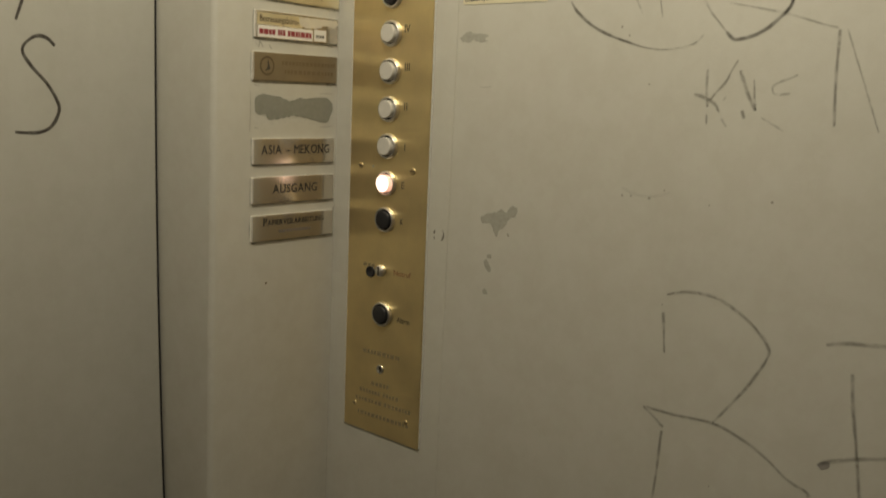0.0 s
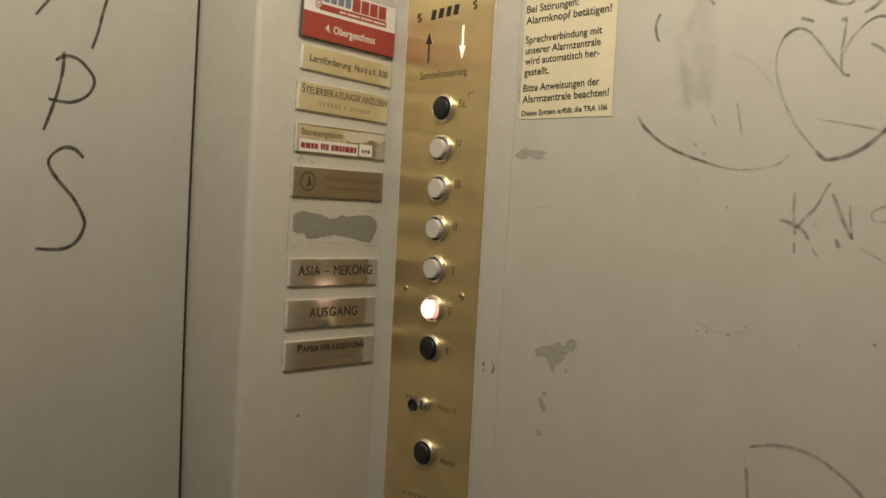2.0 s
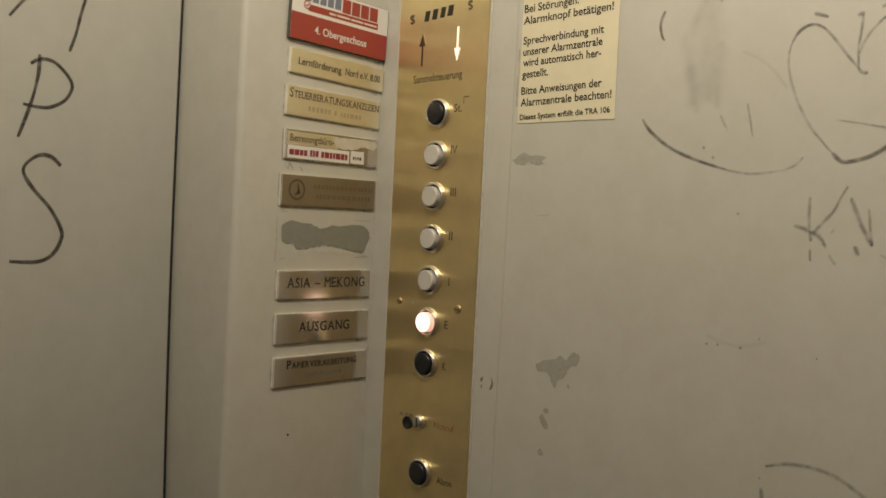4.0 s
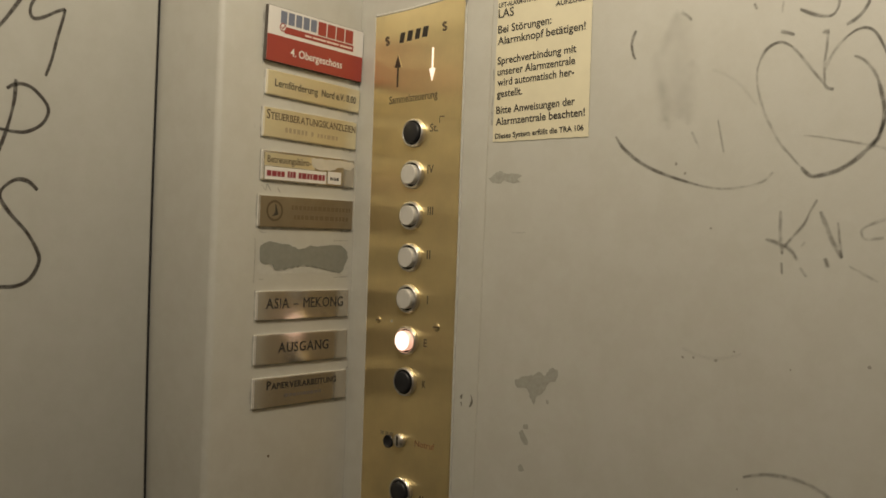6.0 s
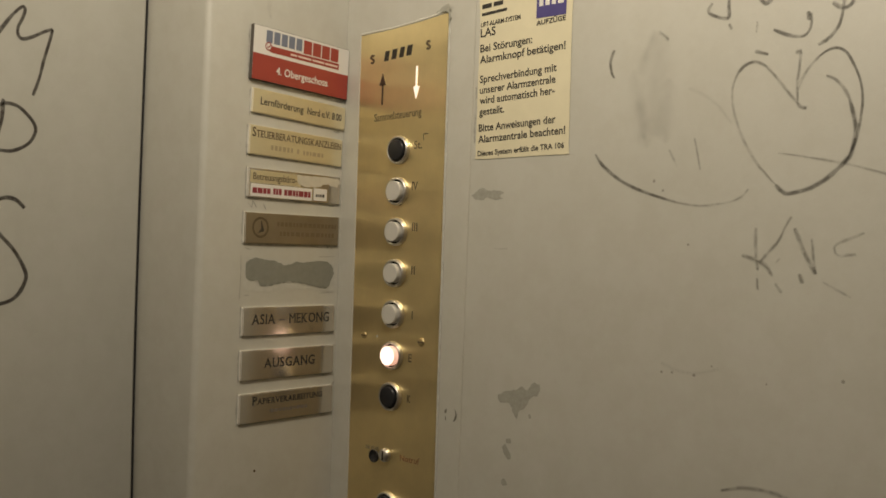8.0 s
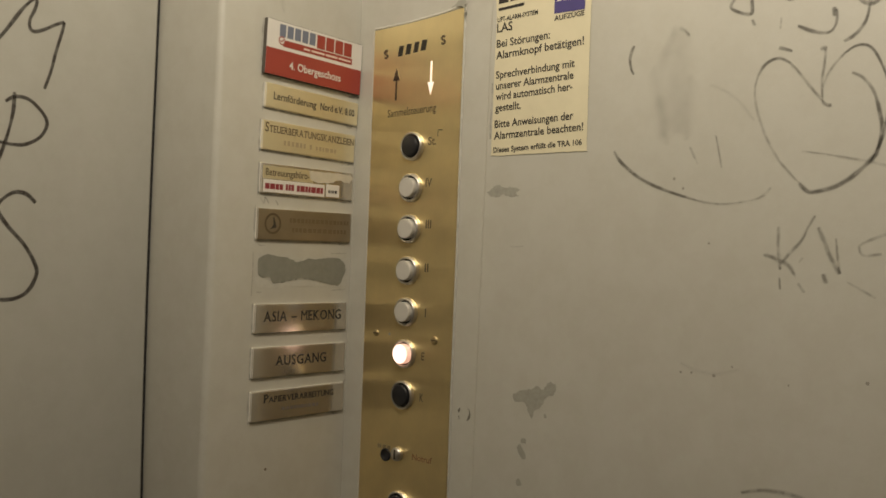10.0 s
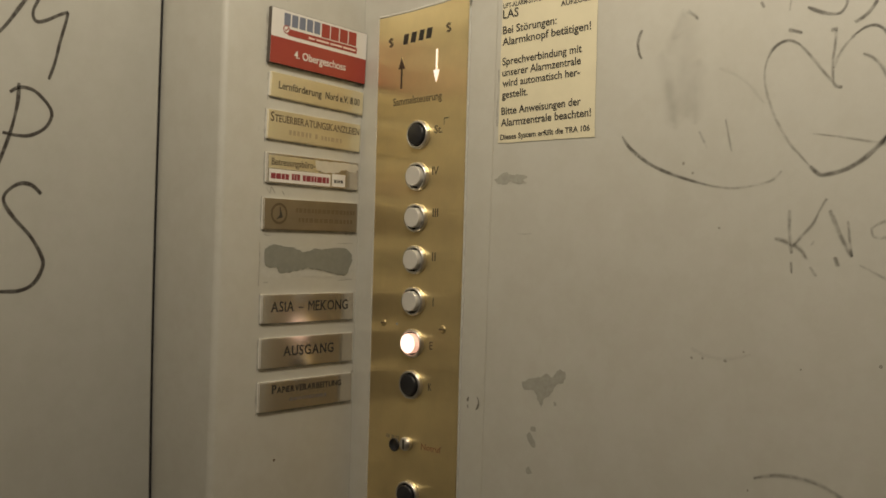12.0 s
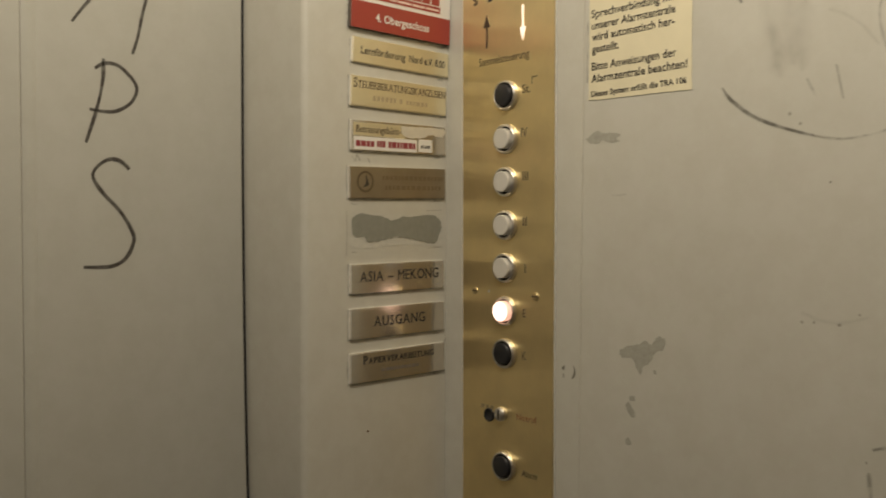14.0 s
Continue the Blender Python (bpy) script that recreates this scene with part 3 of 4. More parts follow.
# flaked paint
wall_mark("paint_chip", blob([(0.1172, 0.0160), (0.1240, 0.0205), (0.1340, 0.0225), (0.1400, 0.0262), (0.1450, 0.0240), (0.1500, 0.0300), (0.1560, 0.0290), (0.1550, 0.0225), (0.1480, 0.0180), (0.1440, 0.0110), (0.1385, 0.0075), (0.1365, 0.0005), (0.1325, 0.0060), (0.1290, 0.0115), (0.1210, 0.0115)], rng, 0.0010, 12), CHIP, "flaked paint with grey primer showing")
wall_mark("paint_chip", blob([(0.1235, -0.0215), (0.1265, -0.0195), (0.1300, -0.0240), (0.1325, -0.0285), (0.1290, -0.0300), (0.1250, -0.0260)], rng, 0.0008, 10), CHIP)
wall_mark("paint_chip", blob([(0.1275, -0.0150), (0.1310, -0.0150), (0.1320, -0.0180), (0.1280, -0.0185)], rng, 0.0008, 10), CHIP)
wall_mark("paint_chip", blob([(0.1235, -0.0470), (0.1270, -0.0455), (0.1295, -0.0495), (0.1250, -0.0510)], rng, 0.0008, 10), CHIP)
wall_mark("paint_chip", blob([(0.1465, 0.0060), (0.1490, 0.0060), (0.1492, 0.0035), (0.1470, 0.0035)], rng, 0.0006), CHIP)
wall_mark("paint_chip", blob([(0.0848, 0.1705), (0.0900, 0.1740), (0.0957, 0.1764), (0.1015, 0.1735), (0.1069, 0.1742), (0.1163, 0.1725), (0.1120, 0.1700), (0.1150, 0.1672), (0.1060, 0.1668), (0.1000, 0.1690), (0.0950, 0.1665), (0.0880, 0.1680)], rng, 0.0008, 10), CHIP)

# ---------------------------------------------------------------- pen letters on the door
def door_pen(points, width=0.0040, label=""):
    bm = stroke(points, width, rng, 0.85)
    bmesh.ops.transform(bm, matrix=dm @ Matrix.Translation((DOOR_X + LIFT_INK, 0, Z0)) @ FRONT, verts=bm.verts)
    return part("pen_stroke", bm, PEN_DARK, leaf, label)


door_pen([(-0.2962, 0.2499), (-0.2887, 0.2602), (-0.2833, 0.2670), (-0.2750, 0.2800), (-0.2690, 0.2890), (-0.2619, 0.2968), (-0.2593, 0.2955), (-0.2608, 0.2890), (-0.2640, 0.2814), (-0.2638, 0.2752), (-0.2603, 0.2730), (-0.2534, 0.2757), (-0.2439, 0.2815), (-0.2372, 0.2847)], 0.0038, "thick black felt-pen line of a letter")
door_pen([(-0.2372, 0.2847), (-0.2395, 0.2745), (-0.2430, 0.2610), (-0.2465, 0.2450), (-0.2508, 0.2318)], 0.0038)
door_pen([(-0.2732, 0.2261), (-0.2737, 0.2113), (-0.2781, 0.1904), (-0.2867, 0.1646)])
door_pen([(-0.2796, 0.2185), (-0.2723, 0.2229), (-0.2624, 0.2223), (-0.2537, 0.2161), (-0.2484, 0.2095), (-0.2480, 0.2033), (-0.2530, 0.1949), (-0.2640, 0.1886), (-0.2748, 0.1878), (-0.2840, 0.1888)])
door_pen([(-0.2538, 0.1461), (-0.2613, 0.1522), (-0.2708, 0.1526), (-0.2802, 0.1453), (-0.2811, 0.1379), (-0.2732, 0.1269), (-0.2611, 0.1145), (-0.2519, 0.0997), (-0.2511, 0.0912), (-0.2574, 0.0795), (-0.2693, 0.0740), (-0.2893, 0.0743)], 0.0042)

# ---------------------------------------------------------------- bare patch and dirt on the door post
def post_mark(name, bm, material, label=""):
    bmesh.ops.transform(bm, matrix=Matrix.Translation((FACE_X + LIFT_INK, 0, Z0)) @ FRONT, verts=bm.verts)
    return part(name, bm, material, wall_front, label)


post_mark("paint_rim", blob([(-0.1060, 0.1150), (-0.0600, 0.1135), (-0.0060, 0.1130), (-0.0030, 0.1000), (-0.0040, 0.0860), (-0.0500, 0.0880), (-0.1000, 0.0860), (-0.1060, 0.0980)], rng, 0.0012), PAINT_RIM, "ridge of old paint where a plate was")
bm = blob([(-0.1035, 0.1110), (-0.0960, 0.1138), (-0.0850, 0.1135), (-0.0720, 0.1110), (-0.0600, 0.1085), (-0.0500, 0.1112), (-0.0350, 0.1120), (-0.0180, 0.1125), (-0.0075, 0.1085), (-0.0062, 0.1000), (-0.0130, 0.0890), (-0.0260, 0.0900), (-0.0400, 0.0925), (-0.0560, 0.0945), (-0.0650, 0.0935), (-0.0780, 0.0910), (-0.0870, 0.0905), (-0.0910, 0.0950), (-0.1030, 0.0975)], rng, 0.0013)
bmesh.ops.translate(bm, verts=bm.verts, vec=(0, 0, 0.0003))
post_mark("bare_patch", bm, PRIMER, "bare grey-green patch left by a missing plate")
for pts, w in (([(-0.1050, 0.1225), (-0.1010, 0.1212), (-0.0970, 0.1218)], 0.0012), ([(-0.1040, 0.0830), (-0.0990, 0.0828)], 0.0012), ([(-0.1040, 0.1600), (-0.1000, 0.1560), (-0.0990, 0.1610), (-0.0950, 0.1560)], 0.0014), ([(-0.0880, 0.1590), (-0.0850, 0.1550)], 0.0014), ([(-0.0230, 0.1165), (-0.0050, 0.1170)], 0.0008), ([(-0.0220, 0.0842), (-0.0050, 0.0850)], 0.0008), ([(0.0005, 0.0040), (-0.0050, -0.0010)], 0.0016), ([(-0.1090, 0.1160), (-0.1085, 0.1000), (-0.1090, 0.0800)], 0.0009)):
    post_mark("scuff", stroke(pts, w * 1.5, rng), PEN)
post_mark("speck", blob([(-0.0880, -0.0640), (-0.0865, -0.0628), (-0.0850, -0.0640), (-0.0865, -0.0652)], rng, 0.0004, 3), ENGRAVE_SOFT)
post_mark("paint_chip", blob([(-0.1150, 0.2080), (-0.1135, 0.2090), (-0.1128, 0.2060), (-0.1145, 0.2050)], rng, 0.0005, 3), PAINT_RIM)
for py, pz, w in ((-0.0880, 0.3230, 0.008),):
    post_mark("smudge", stroke([(py, pz + 0.014), (py - 0.002, pz), (py + 0.001, pz - 0.009)], w, rng, 0.4), SMUDGE)
# chips on the strip beside the panel
for pts in ([(0.0560, -0.0040), (0.0580, -0.0025), (0.0582, -0.0060), (0.0565, -0.0065)], [(0.0560, -0.0095), (0.0582, -0.0090), (0.0575, -0.0120)], [(0.0660, -0.0015), (0.0680, -0.0030), (0.0692, -0.0070), (0.0685, -0.0105), (0.0655, -0.0125), (0.0668, -0.0085), (0.0676, -0.0055)]):
    bm = blob(pts, rng, 0.0006, 4)
    bmesh.ops.transform(bm, matrix=Matrix.Translation((0, STRIP_Y - LIFT_INK, Z0)) @ SIDE, verts=bm.verts)
    part("paint_chip", bm, CHIP_DARK, bpy.data.objects["wall_strip"])

# ---------------------------------------------------------------- name plates on the door post
PLATE_T = 0.0024


def name_plate(y0, y1, z0, z1, tilt, material, label, thick=PLATE_T):
    """A screwed plate; its local x, y run along the face, z out of it. Returns plate, half width, half height, front height."""
    c = Matrix.Translation((FACE_X, (y0 + y1) / 2, Z0 + (z0 + z1) / 2)) @ FRONT @ pose(0, 0, 0, 0, 0, tilt)
    t = thing("name_plate", c, label, "sign", "name plates on the door post")
    w, h = (y1 - y0) / 2, (z1 - z0) / 2
    slope = math.tan(radians(tilt)) * w
    # patchy darker strokes along the plate's bottom, left and lower right edges
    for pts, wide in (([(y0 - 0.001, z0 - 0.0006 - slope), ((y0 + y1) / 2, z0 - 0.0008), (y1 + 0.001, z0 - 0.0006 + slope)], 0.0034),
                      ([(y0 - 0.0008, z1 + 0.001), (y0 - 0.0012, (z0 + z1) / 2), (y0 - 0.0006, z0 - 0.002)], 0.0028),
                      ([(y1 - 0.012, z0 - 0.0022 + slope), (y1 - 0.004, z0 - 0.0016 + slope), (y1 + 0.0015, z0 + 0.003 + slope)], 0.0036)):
        post_mark("dark_patch", stroke([(min(y, 0.0008), z) for y, z in pts], wide, rng, 0.5), PLATE_EDGE_DARK)
    bm = slab(rounded(-w, w, -h, h, 0.0008), thick)
    top = [e for e in bm.edges if all(abs(v.co.z - thick) < 1e-7 for v in e.verts)]
    bmesh.ops.bevel(bm, geom=top, offset=0.0007, segments=2, affect="EDGES")
    p = part("plate", bm, material, t)
    # cut sides get a pale tone standing in for their bright reflections
    if material is not DARK_CORE:
        p.data.materials.append(EDGE_GLINT)
        for f in p.data.polygons:
            if f.normal.z < 0.95:
                f.material_index = 1
    return t, (y0 + y1) / 2, (z0 + z1) / 2, thick + 0.00012


def face(x0, x1, y0, y1, z, r=0.0):
    bm = bmesh.new()
    pts = rounded(x0, x1, y0, y1, r) if r else [(x0, y0), (x1, y0), (x1, y1), (x0, y1)]
    bm.faces.new([bm.verts.new((x, y, z)) for x, y in pts])
    return bm


def disc(x, y, r, z, n=28, inner=0.0):
    bm = bmesh.new()
    out = [bm.verts.new((x + r * math.cos(2 * math.pi * i / n), y + r * math.sin(2 * math.pi * i / n), z)) for i in range(n)]
    if inner:
        inn = [bm.verts.new((x + inner * math.cos(2 * math.pi * i / n), y + inner * math.sin(2 * math.pi * i / n), z)) for i in range(n)]
        for i in range(n):
            bm.faces.new((out[i], out[(i + 1) % n], inn[(i + 1) % n], inn[i]))
    else:
        bm.faces.new(out)
    return bm


# red and white plate
t, cy, cz, f = name_plate(-0.1078, 0.0004, 0.2598, 0.3053, -1.3, DARK_CORE, "white and red plastic floor sign on the door post", 0.0034)
part("white_field", face(-0.1073 - cy, -0.0001 - cy, 0.2603 - cz, 0.3048 - cz, f), PAPER_WHITE, t, "white printed face")
f += 0.00012
part("red_field", face(-0.1073 - cy, -0.0001 - cy, 0.2603 - cz, 0.2818 - cz, f), PRINT_RED, t, "red printed lower field")
part("red_band", face(-0.0900 - cy, -0.0118 - cy, 0.2848 - cz, 0.2903 - cz, f), PRINT_RED, t, "red printed band")
part("tick_disc", disc(-0.0918 - cy, 0.2893 - cz, 0.0035, f + 0.0001), PRINT_RED, t, "red ring with a white tick")
part("tick_disc_inner", disc(-0.0918 - cy, 0.2893 - cz, 0.0026, f + 0.0002), PAPER_WHITE, t)
part("tick", stroke([(-0.0935 - cy, 0.2895 - cz), (-0.0921 - cy, 0.2881 - cz), (-0.0898 - cy, 0.2910 - cz)], 0.0010, rng), PRINT_RED, t).location.z = f + 0.0003


def logo_bar(a, b, base, h, material, parent, cy, cz, z, label):
    """One plain block of a logo."""
    return part("logo_bar", face(a - cy, b - cy, base - cz, base + h - cz, z), material, parent, label)


for i in range(5):
    logo_bar(-0.0945 + i * 0.0081, -0.0945 + i * 0.0081 + 0.0066, 0.2925, 0.0102, PRINT_SLATE, t, cy, cz, f, "slate-blue logo bar")
for i in range(4):
    logo_bar(-0.0538 + i * 0.0105, -0.0538 + i * 0.0105 + 0.0093, 0.2912, 0.0115, PRINT_RED, t, cy, cz, f + 0.00015, "red logo bar")
bars([(-0.0680 - cy, -0.0135 - cy, 0.2866 - cz, 0.0016, 4)], PRINT_PALE, t, f + 0.0002, rng, gap=0.12)
lettering("4. Obergeschoss", -0.0825 - cy, -0.0243 - cy, 0.2677 - cz, 0.0062, PAPER_WHITE, t, f + 0.0002, 0, 0.0003)

t, cy, cz, f = name_plate(-0.1050, 0.0, 0.2328, 0.2530, -1.6, STEEL_GOLD, "gold-coloured metal name plate with black lettering")
lettering("Lernförderung", -0.0967 - cy, -0.0500 - cy, 0.2403 - cz, 0.0058, ENGRAVE, t, f, 0, 0.0002)
lettering("Nord e.V. 8.00", -0.0455 - cy, -0.0050 - cy, 0.2403 - cz, 0.0058, ENGRAVE, t, f, 0, 0.0002)

t, cy, cz, f = name_plate(-0.1067, -0.0024, 0.1990, 0.2231, -0.8, STEEL_GOLD, "gold-coloured metal name plate with thin engraved lettering")
roman("STEUERBERATUNGSKANZLEIEN", -0.1040 - cy, -0.0043 - cy, 0.2137 - cz, 0.0056, ENGRAVE_SOFT, t, f, 0.0002, 1.35, 0.2)
bars([(-0.0840 - cy, -0.0600 - cy, 0.2045 - cz, 0.0040, 6), (-0.0555 - cy, -0.0530 - cy, 0.2045 - cz, 0.0040, 1), (-0.0485 - cy, -0.0250 - cy, 0.2045 - cz, 0.0034, 6)], GHOST_GOLD, t, f, rng, gap=0.35)

t, cy, cz, f = name_plate(-0.1060, -0.0030, 0.1644, 0.1885, 0.0, STEEL, "steel name plate with stuck paper labels, torn at one corner")
part("paper_label", face(-0.1045 - cy, -0.0500 - cy, 0.1762 - cz, 0.1868 - cz, f), STEEL_GOLD, t, "yellowed clear label")
part("torn_label", blob([(-0.0545 - cy, 0.1862 - cz), (-0.0350 - cy, 0.1868 - cz), (-0.0080 - cy, 0.1866 - cz), (-0.0045 - cy, 0.1820 - cz), (-0.0120 - cy, 0.1790 - cz), (-0.0200 - cy, 0.1810 - cz), (-0.0330 - cy, 0.1772 - cz), (-0.0480 - cy, 0.1770 - cz), (-0.0530 - cy, 0.1800 - cz)], rng, 0.0009), PAPER_TORN, t, "torn remains of a paper label").location.z = f + 0.0001
part("paper_label", face(-0.1038 - cy, -0.0366 - cy, 0.1652 - cz, 0.1757 - cz, f + 0.0001), PAPER_WHITE, t, "white paper label")
part("paper_label", face(-0.0350 - cy, -0.0192 - cy, 0.1658 - cz, 0.1765 - cz, f + 0.0001), PAPER_WHITE, t, "small white paper label")
lettering("Betreuungsbüro-", -0.1015 - cy, -0.0545 - cy, 0.1790 - cz, 0.0056, ENGRAVE_SOFT, t, f + 0.0002, 0, 0.0001)
bars([(-0.1018 - cy, -0.0830 - cy, 0.1678 - cz, 0.0046, 4), (-0.0800 - cy, -0.0710 - cy, 0.1678 - cz, 0.0052, 3), (-0.0680 - cy, -0.0385 - cy, 0.1678 - cz, 0.0050, 7)], PRINT_WINE, t, f + 0.0002, rng, gap=0.16, label="wine-red logo bars")
bars([(-0.0322 - cy, -0.0222 - cy, 0.1690 - cz, 0.0026, 4)], PRINT, t, f + 0.0002, rng, gap=0.5)

t, cy, cz, f = name_plate(-0.1078, -0.0028, 0.1265, 0.1520, 0.5, BRASS_DARK, "dull brown brass name plate with a round emblem")
part("emblem", disc(-0.0918 - cy, 0.1399 - cz, 0.0088, f, 28, 0.0068), ENGRAVE_SOFT, t, "dark ring emblem")
part("emblem_figure", blob([(-0.0950 - cy, 0.1352 - cz), (-0.0915 - cy, 0.1385 - cz), (-0.0915 - cy, 0.1440 - cz), (-0.0905 - cy, 0.1452 - cz), (-0.0890 - cy, 0.1400 - cz), (-0.0880 - cy, 0.1370 - cz), (-0.0915 - cy, 0.1358 - cz)], rng, 0.0003), ENGRAVE, t, "dark emblem shape").location.z = f
bars([(-0.0740 - cy, -0.0065 - cy, 0.1415 - cz, 0.0036, 16), (-0.0710 - cy, -0.0090 - cy, 0.1335 - cz, 0.0036, 13)], GHOST_BROWN, t, f, rng, gap=0.35)

t, cy, cz, f = name_plate(-0.1062, -0.0038, 0.0497, 0.0732, 0.2, STEEL, "brushed steel name plate with black capital lettering")
roman("ASIA – MEKONG", -0.0968 - cy, -0.0108 - cy, 0.0590 - cz, 0.0082, ENGRAVE, t, f, 0.0002)
t, cy, cz, f = name_plate(-0.1065, -0.0033, 0.0128, 0.0376, 0.2, STEEL, "brushed steel exit plate with black capital lettering")
roman("AUSGANG", -0.0822 - cy, -0.0262 - cy, 0.0221 - cz, 0.0080, ENGRAVE, t, f, 0.0002)
t, cy, cz, f = name_plate(-0.1064, -0.0026, -0.0228, 0.0017, 0.3, STEEL, "brushed steel name plate with small worn lettering")
roman("PAPIERVERARBEITUNG", -0.0930 - cy, -0.0156 - cy, -0.0080 - cz, 0.0048, ENGRAVE, t, f, 0.0003, 1.4, 0.22)
bars([(-0.0740 - cy, -0.0330 - cy, -0.0160 - cz, 0.0030, 10)], GHOST_GREY, t, f, rng, gap=0.35)

# ---------------------------------------------------------------- button panel
PANEL_T = 0.0014
panel = thing("control_panel", Matrix.Translation((-0.0030, STRIP_Y, Z0)) @ SIDE @ pose(0, 0, 0, 0, 0, 0.35), "brushed brass lift control panel with round buttons", "control panel")
bm = slab([(-0.0490, -0.2163), (0.0516, -0.2195), (0.0503, 0.3222), (0.0210, 0.3188), (-0.0115, 0.3164), (-0.0515, 0.3150)], PANEL_T)
top = [e for e in bm.edges if all(abs(v.co.z - PANEL_T) < 1e-7 for v in e.verts)]
bmesh.ops.bevel(bm, geom=top, offset=0.0004, segments=1, affect="EDGES")
part("plate", bm, BRASS, panel, "tall brushed brass plate")
PF = PANEL_T + 0.00012

bezel = lathe([(0.0122, 0.0), (0.0122, 0.0020), (0.0119, 0.0034), (0.0112, 0.0042), (0.0104, 0.0042), (0.0100, 0.0036), (0.0099, 0.0008)], 48)
bezel_mesh = part("button", bezel, CHROME, panel, smooth=True)
cap_mesh = part("cap", lathe([(0.0084, 0.0004), (0.0084, 0.0066), (0.0083, 0.0070), (0.0080, 0.0073), (0.0076, 0.0074), (0.0070, 0.00738), (0.0, 0.0072)], 40), WHITE_CAP, bezel_mesh, smooth=True)
cap_mesh.data.set_sharp_from_angle(angle=radians(24))
gap_mesh = part("gasket", disc(0, 0, 0.0100, 0.0012, 32), SEAL_RUBBER, bezel_mesh)
black_cap = part("cap_black", lathe([(0.0090, 0.0004), (0.0090, 0.0046), (0.0087, 0.0056), (0.0078, 0.0061), (0.0, 0.0054)], 40), BLACK_CAP, None, smooth=True)
white_cap, dark_cap = cap_mesh.data, black_cap.data
lit_cap = white_cap.copy()
lit_cap.materials[0] = LIT_CAP
lit_cap.materials.append(LIT_RIM)
for p in lit_cap.polygons:
    if p.normal.z < 0.9:
        p.material_index = 1
BX = 0.0002
rows = [("St", 0.2106, "black"), ("IV", 0.1754, "white"), ("III", 0.1406, "white"), ("II", 0.1052, "white"), ("I", 0.0702, "white"), ("E", 0.0348, "lit"), ("K", -0.0002, "black"), ("alarm", -0.0935, "black")]
for i, (mark, bz, kind) in enumerate(rows):
    b = bezel_mesh if i == 0 else new("button", bezel_mesh.data)
    b.parent = panel
    b.location = (BX, bz, PANEL_T)
    tagged(b, {"black": "chrome-ringed button with black cap", "white": "chrome-ringed button with milky white cap", "lit": "chrome-ringed button glowing warm white"}[kind])
    c = cap_mesh if i == 0 else new("cap", white_cap)
    c.data = {"black": dark_cap, "white": white_cap, "lit": lit_cap}[kind]
    c.parent = b
    g = gap_mesh if i == 0 else new("gasket", gap_mesh.data)
    g.parent = b
bpy.data.objects.remove(black_cap)

for text, x0, x1, base, cap, m in (("St.", 0.0168, 0.0256, 0.2112, 0.0064, ENGRAVE_SOFT), ("IV", 0.0158, 0.0226, 0.1764, 0.0068, ENGRAVE_SOFT), ("III", 0.0176, 0.0236, 0.1415, 0.0068, ENGRAVE_SOFT),
                                   ("II", 0.0184, 0.0224, 0.1050, 0.0068, ENGRAVE_SOFT), ("I", 0.0206, 0.0216, 0.0672, 0.0068, ENGRAVE_SOFT), ("E", 0.0185, 0.0220, 0.0312, 0.0064, ENGRAVE_SOFT),
                                   ("K", 0.0185, 0.0222, -0.0032, 0.0062, ENGRAVE_SOFT), ("Alarm", 0.0185, 0.0350, -0.0985, 0.0052, ENGRAVE_SOFT), ("Notruf", 0.0125, 0.0345, -0.0530, 0.0050, ENGRAVE_RED),
                                   ("Sammelsteuerung", -0.0315, 0.0240, 0.2372, 0.0064, ENGRAVE_SOFT)):
    lettering(text, x0, x1, base, cap, m, panel, PF, 2.0 if len(text) > 9 else 0.0, 0.0002)
# maker's mark: plain heavy leaning blocks between two curls
for x0, w in ((-0.0222, 0.0066), (-0.0134, 0.0070), (-0.0042, 0.0064), (0.0040, 0.0074)):
    lean = 0.085 * (x0 + 0.0215)
    bm = bmesh.new()
    bm.faces.new([bm.verts.new((x0 + a * w + v * 0.0016, 0.2893 + lean + v * 0.0088, PF)) for a, v in ((0, 0), (0.8, 0), (0.8, 1), (0, 1))])
    part("logo_bar", bm, ENGRAVE, panel, "heavy black maker's mark bar")
for sx, sz in ((-0.0362, 0.2925), (0.0292, 0.2978)):
    curl = stroke([(sx + 0.0019, sz + 0.0024), (sx - 0.0003, sz + 0.0031), (sx - 0.0019, sz + 0.0016), (sx, sz), (sx + 0.0019, sz - 0.0016), (sx + 0.0003, sz - 0.0031), (sx - 0.0019, sz - 0.0024)], 0.0026, rng, 0.9)
    part("ornament", curl, ENGRAVE_SOFT, panel, "small dark engraved curl").location.z = PF


def arrow(x, tip, tail, w_head, w_shaft):
    s = 1 if tip > tail else -1
    neck = tip - s * 0.0105
    return [(x - w_shaft / 2, tail), (x + w_shaft / 2, tail), (x + w_shaft / 2, neck), (x + w_head / 2, neck), (x, tip), (x - w_head / 2, neck), (x - w_shaft / 2, neck)]


part("arrow_up", slab(arrow(-0.0225, 0.2790, 0.2515, 0.0078, 0.0015), PANEL_T + 0.0005), IRON, panel, "dark unlit up arrow")
part("arrow_down", slab(arrow(0.0172, 0.2535, 0.2815, 0.0066, 0.0015), PANEL_T + 0.0005), LIT_ARROW, panel, "down arrow glowing white")
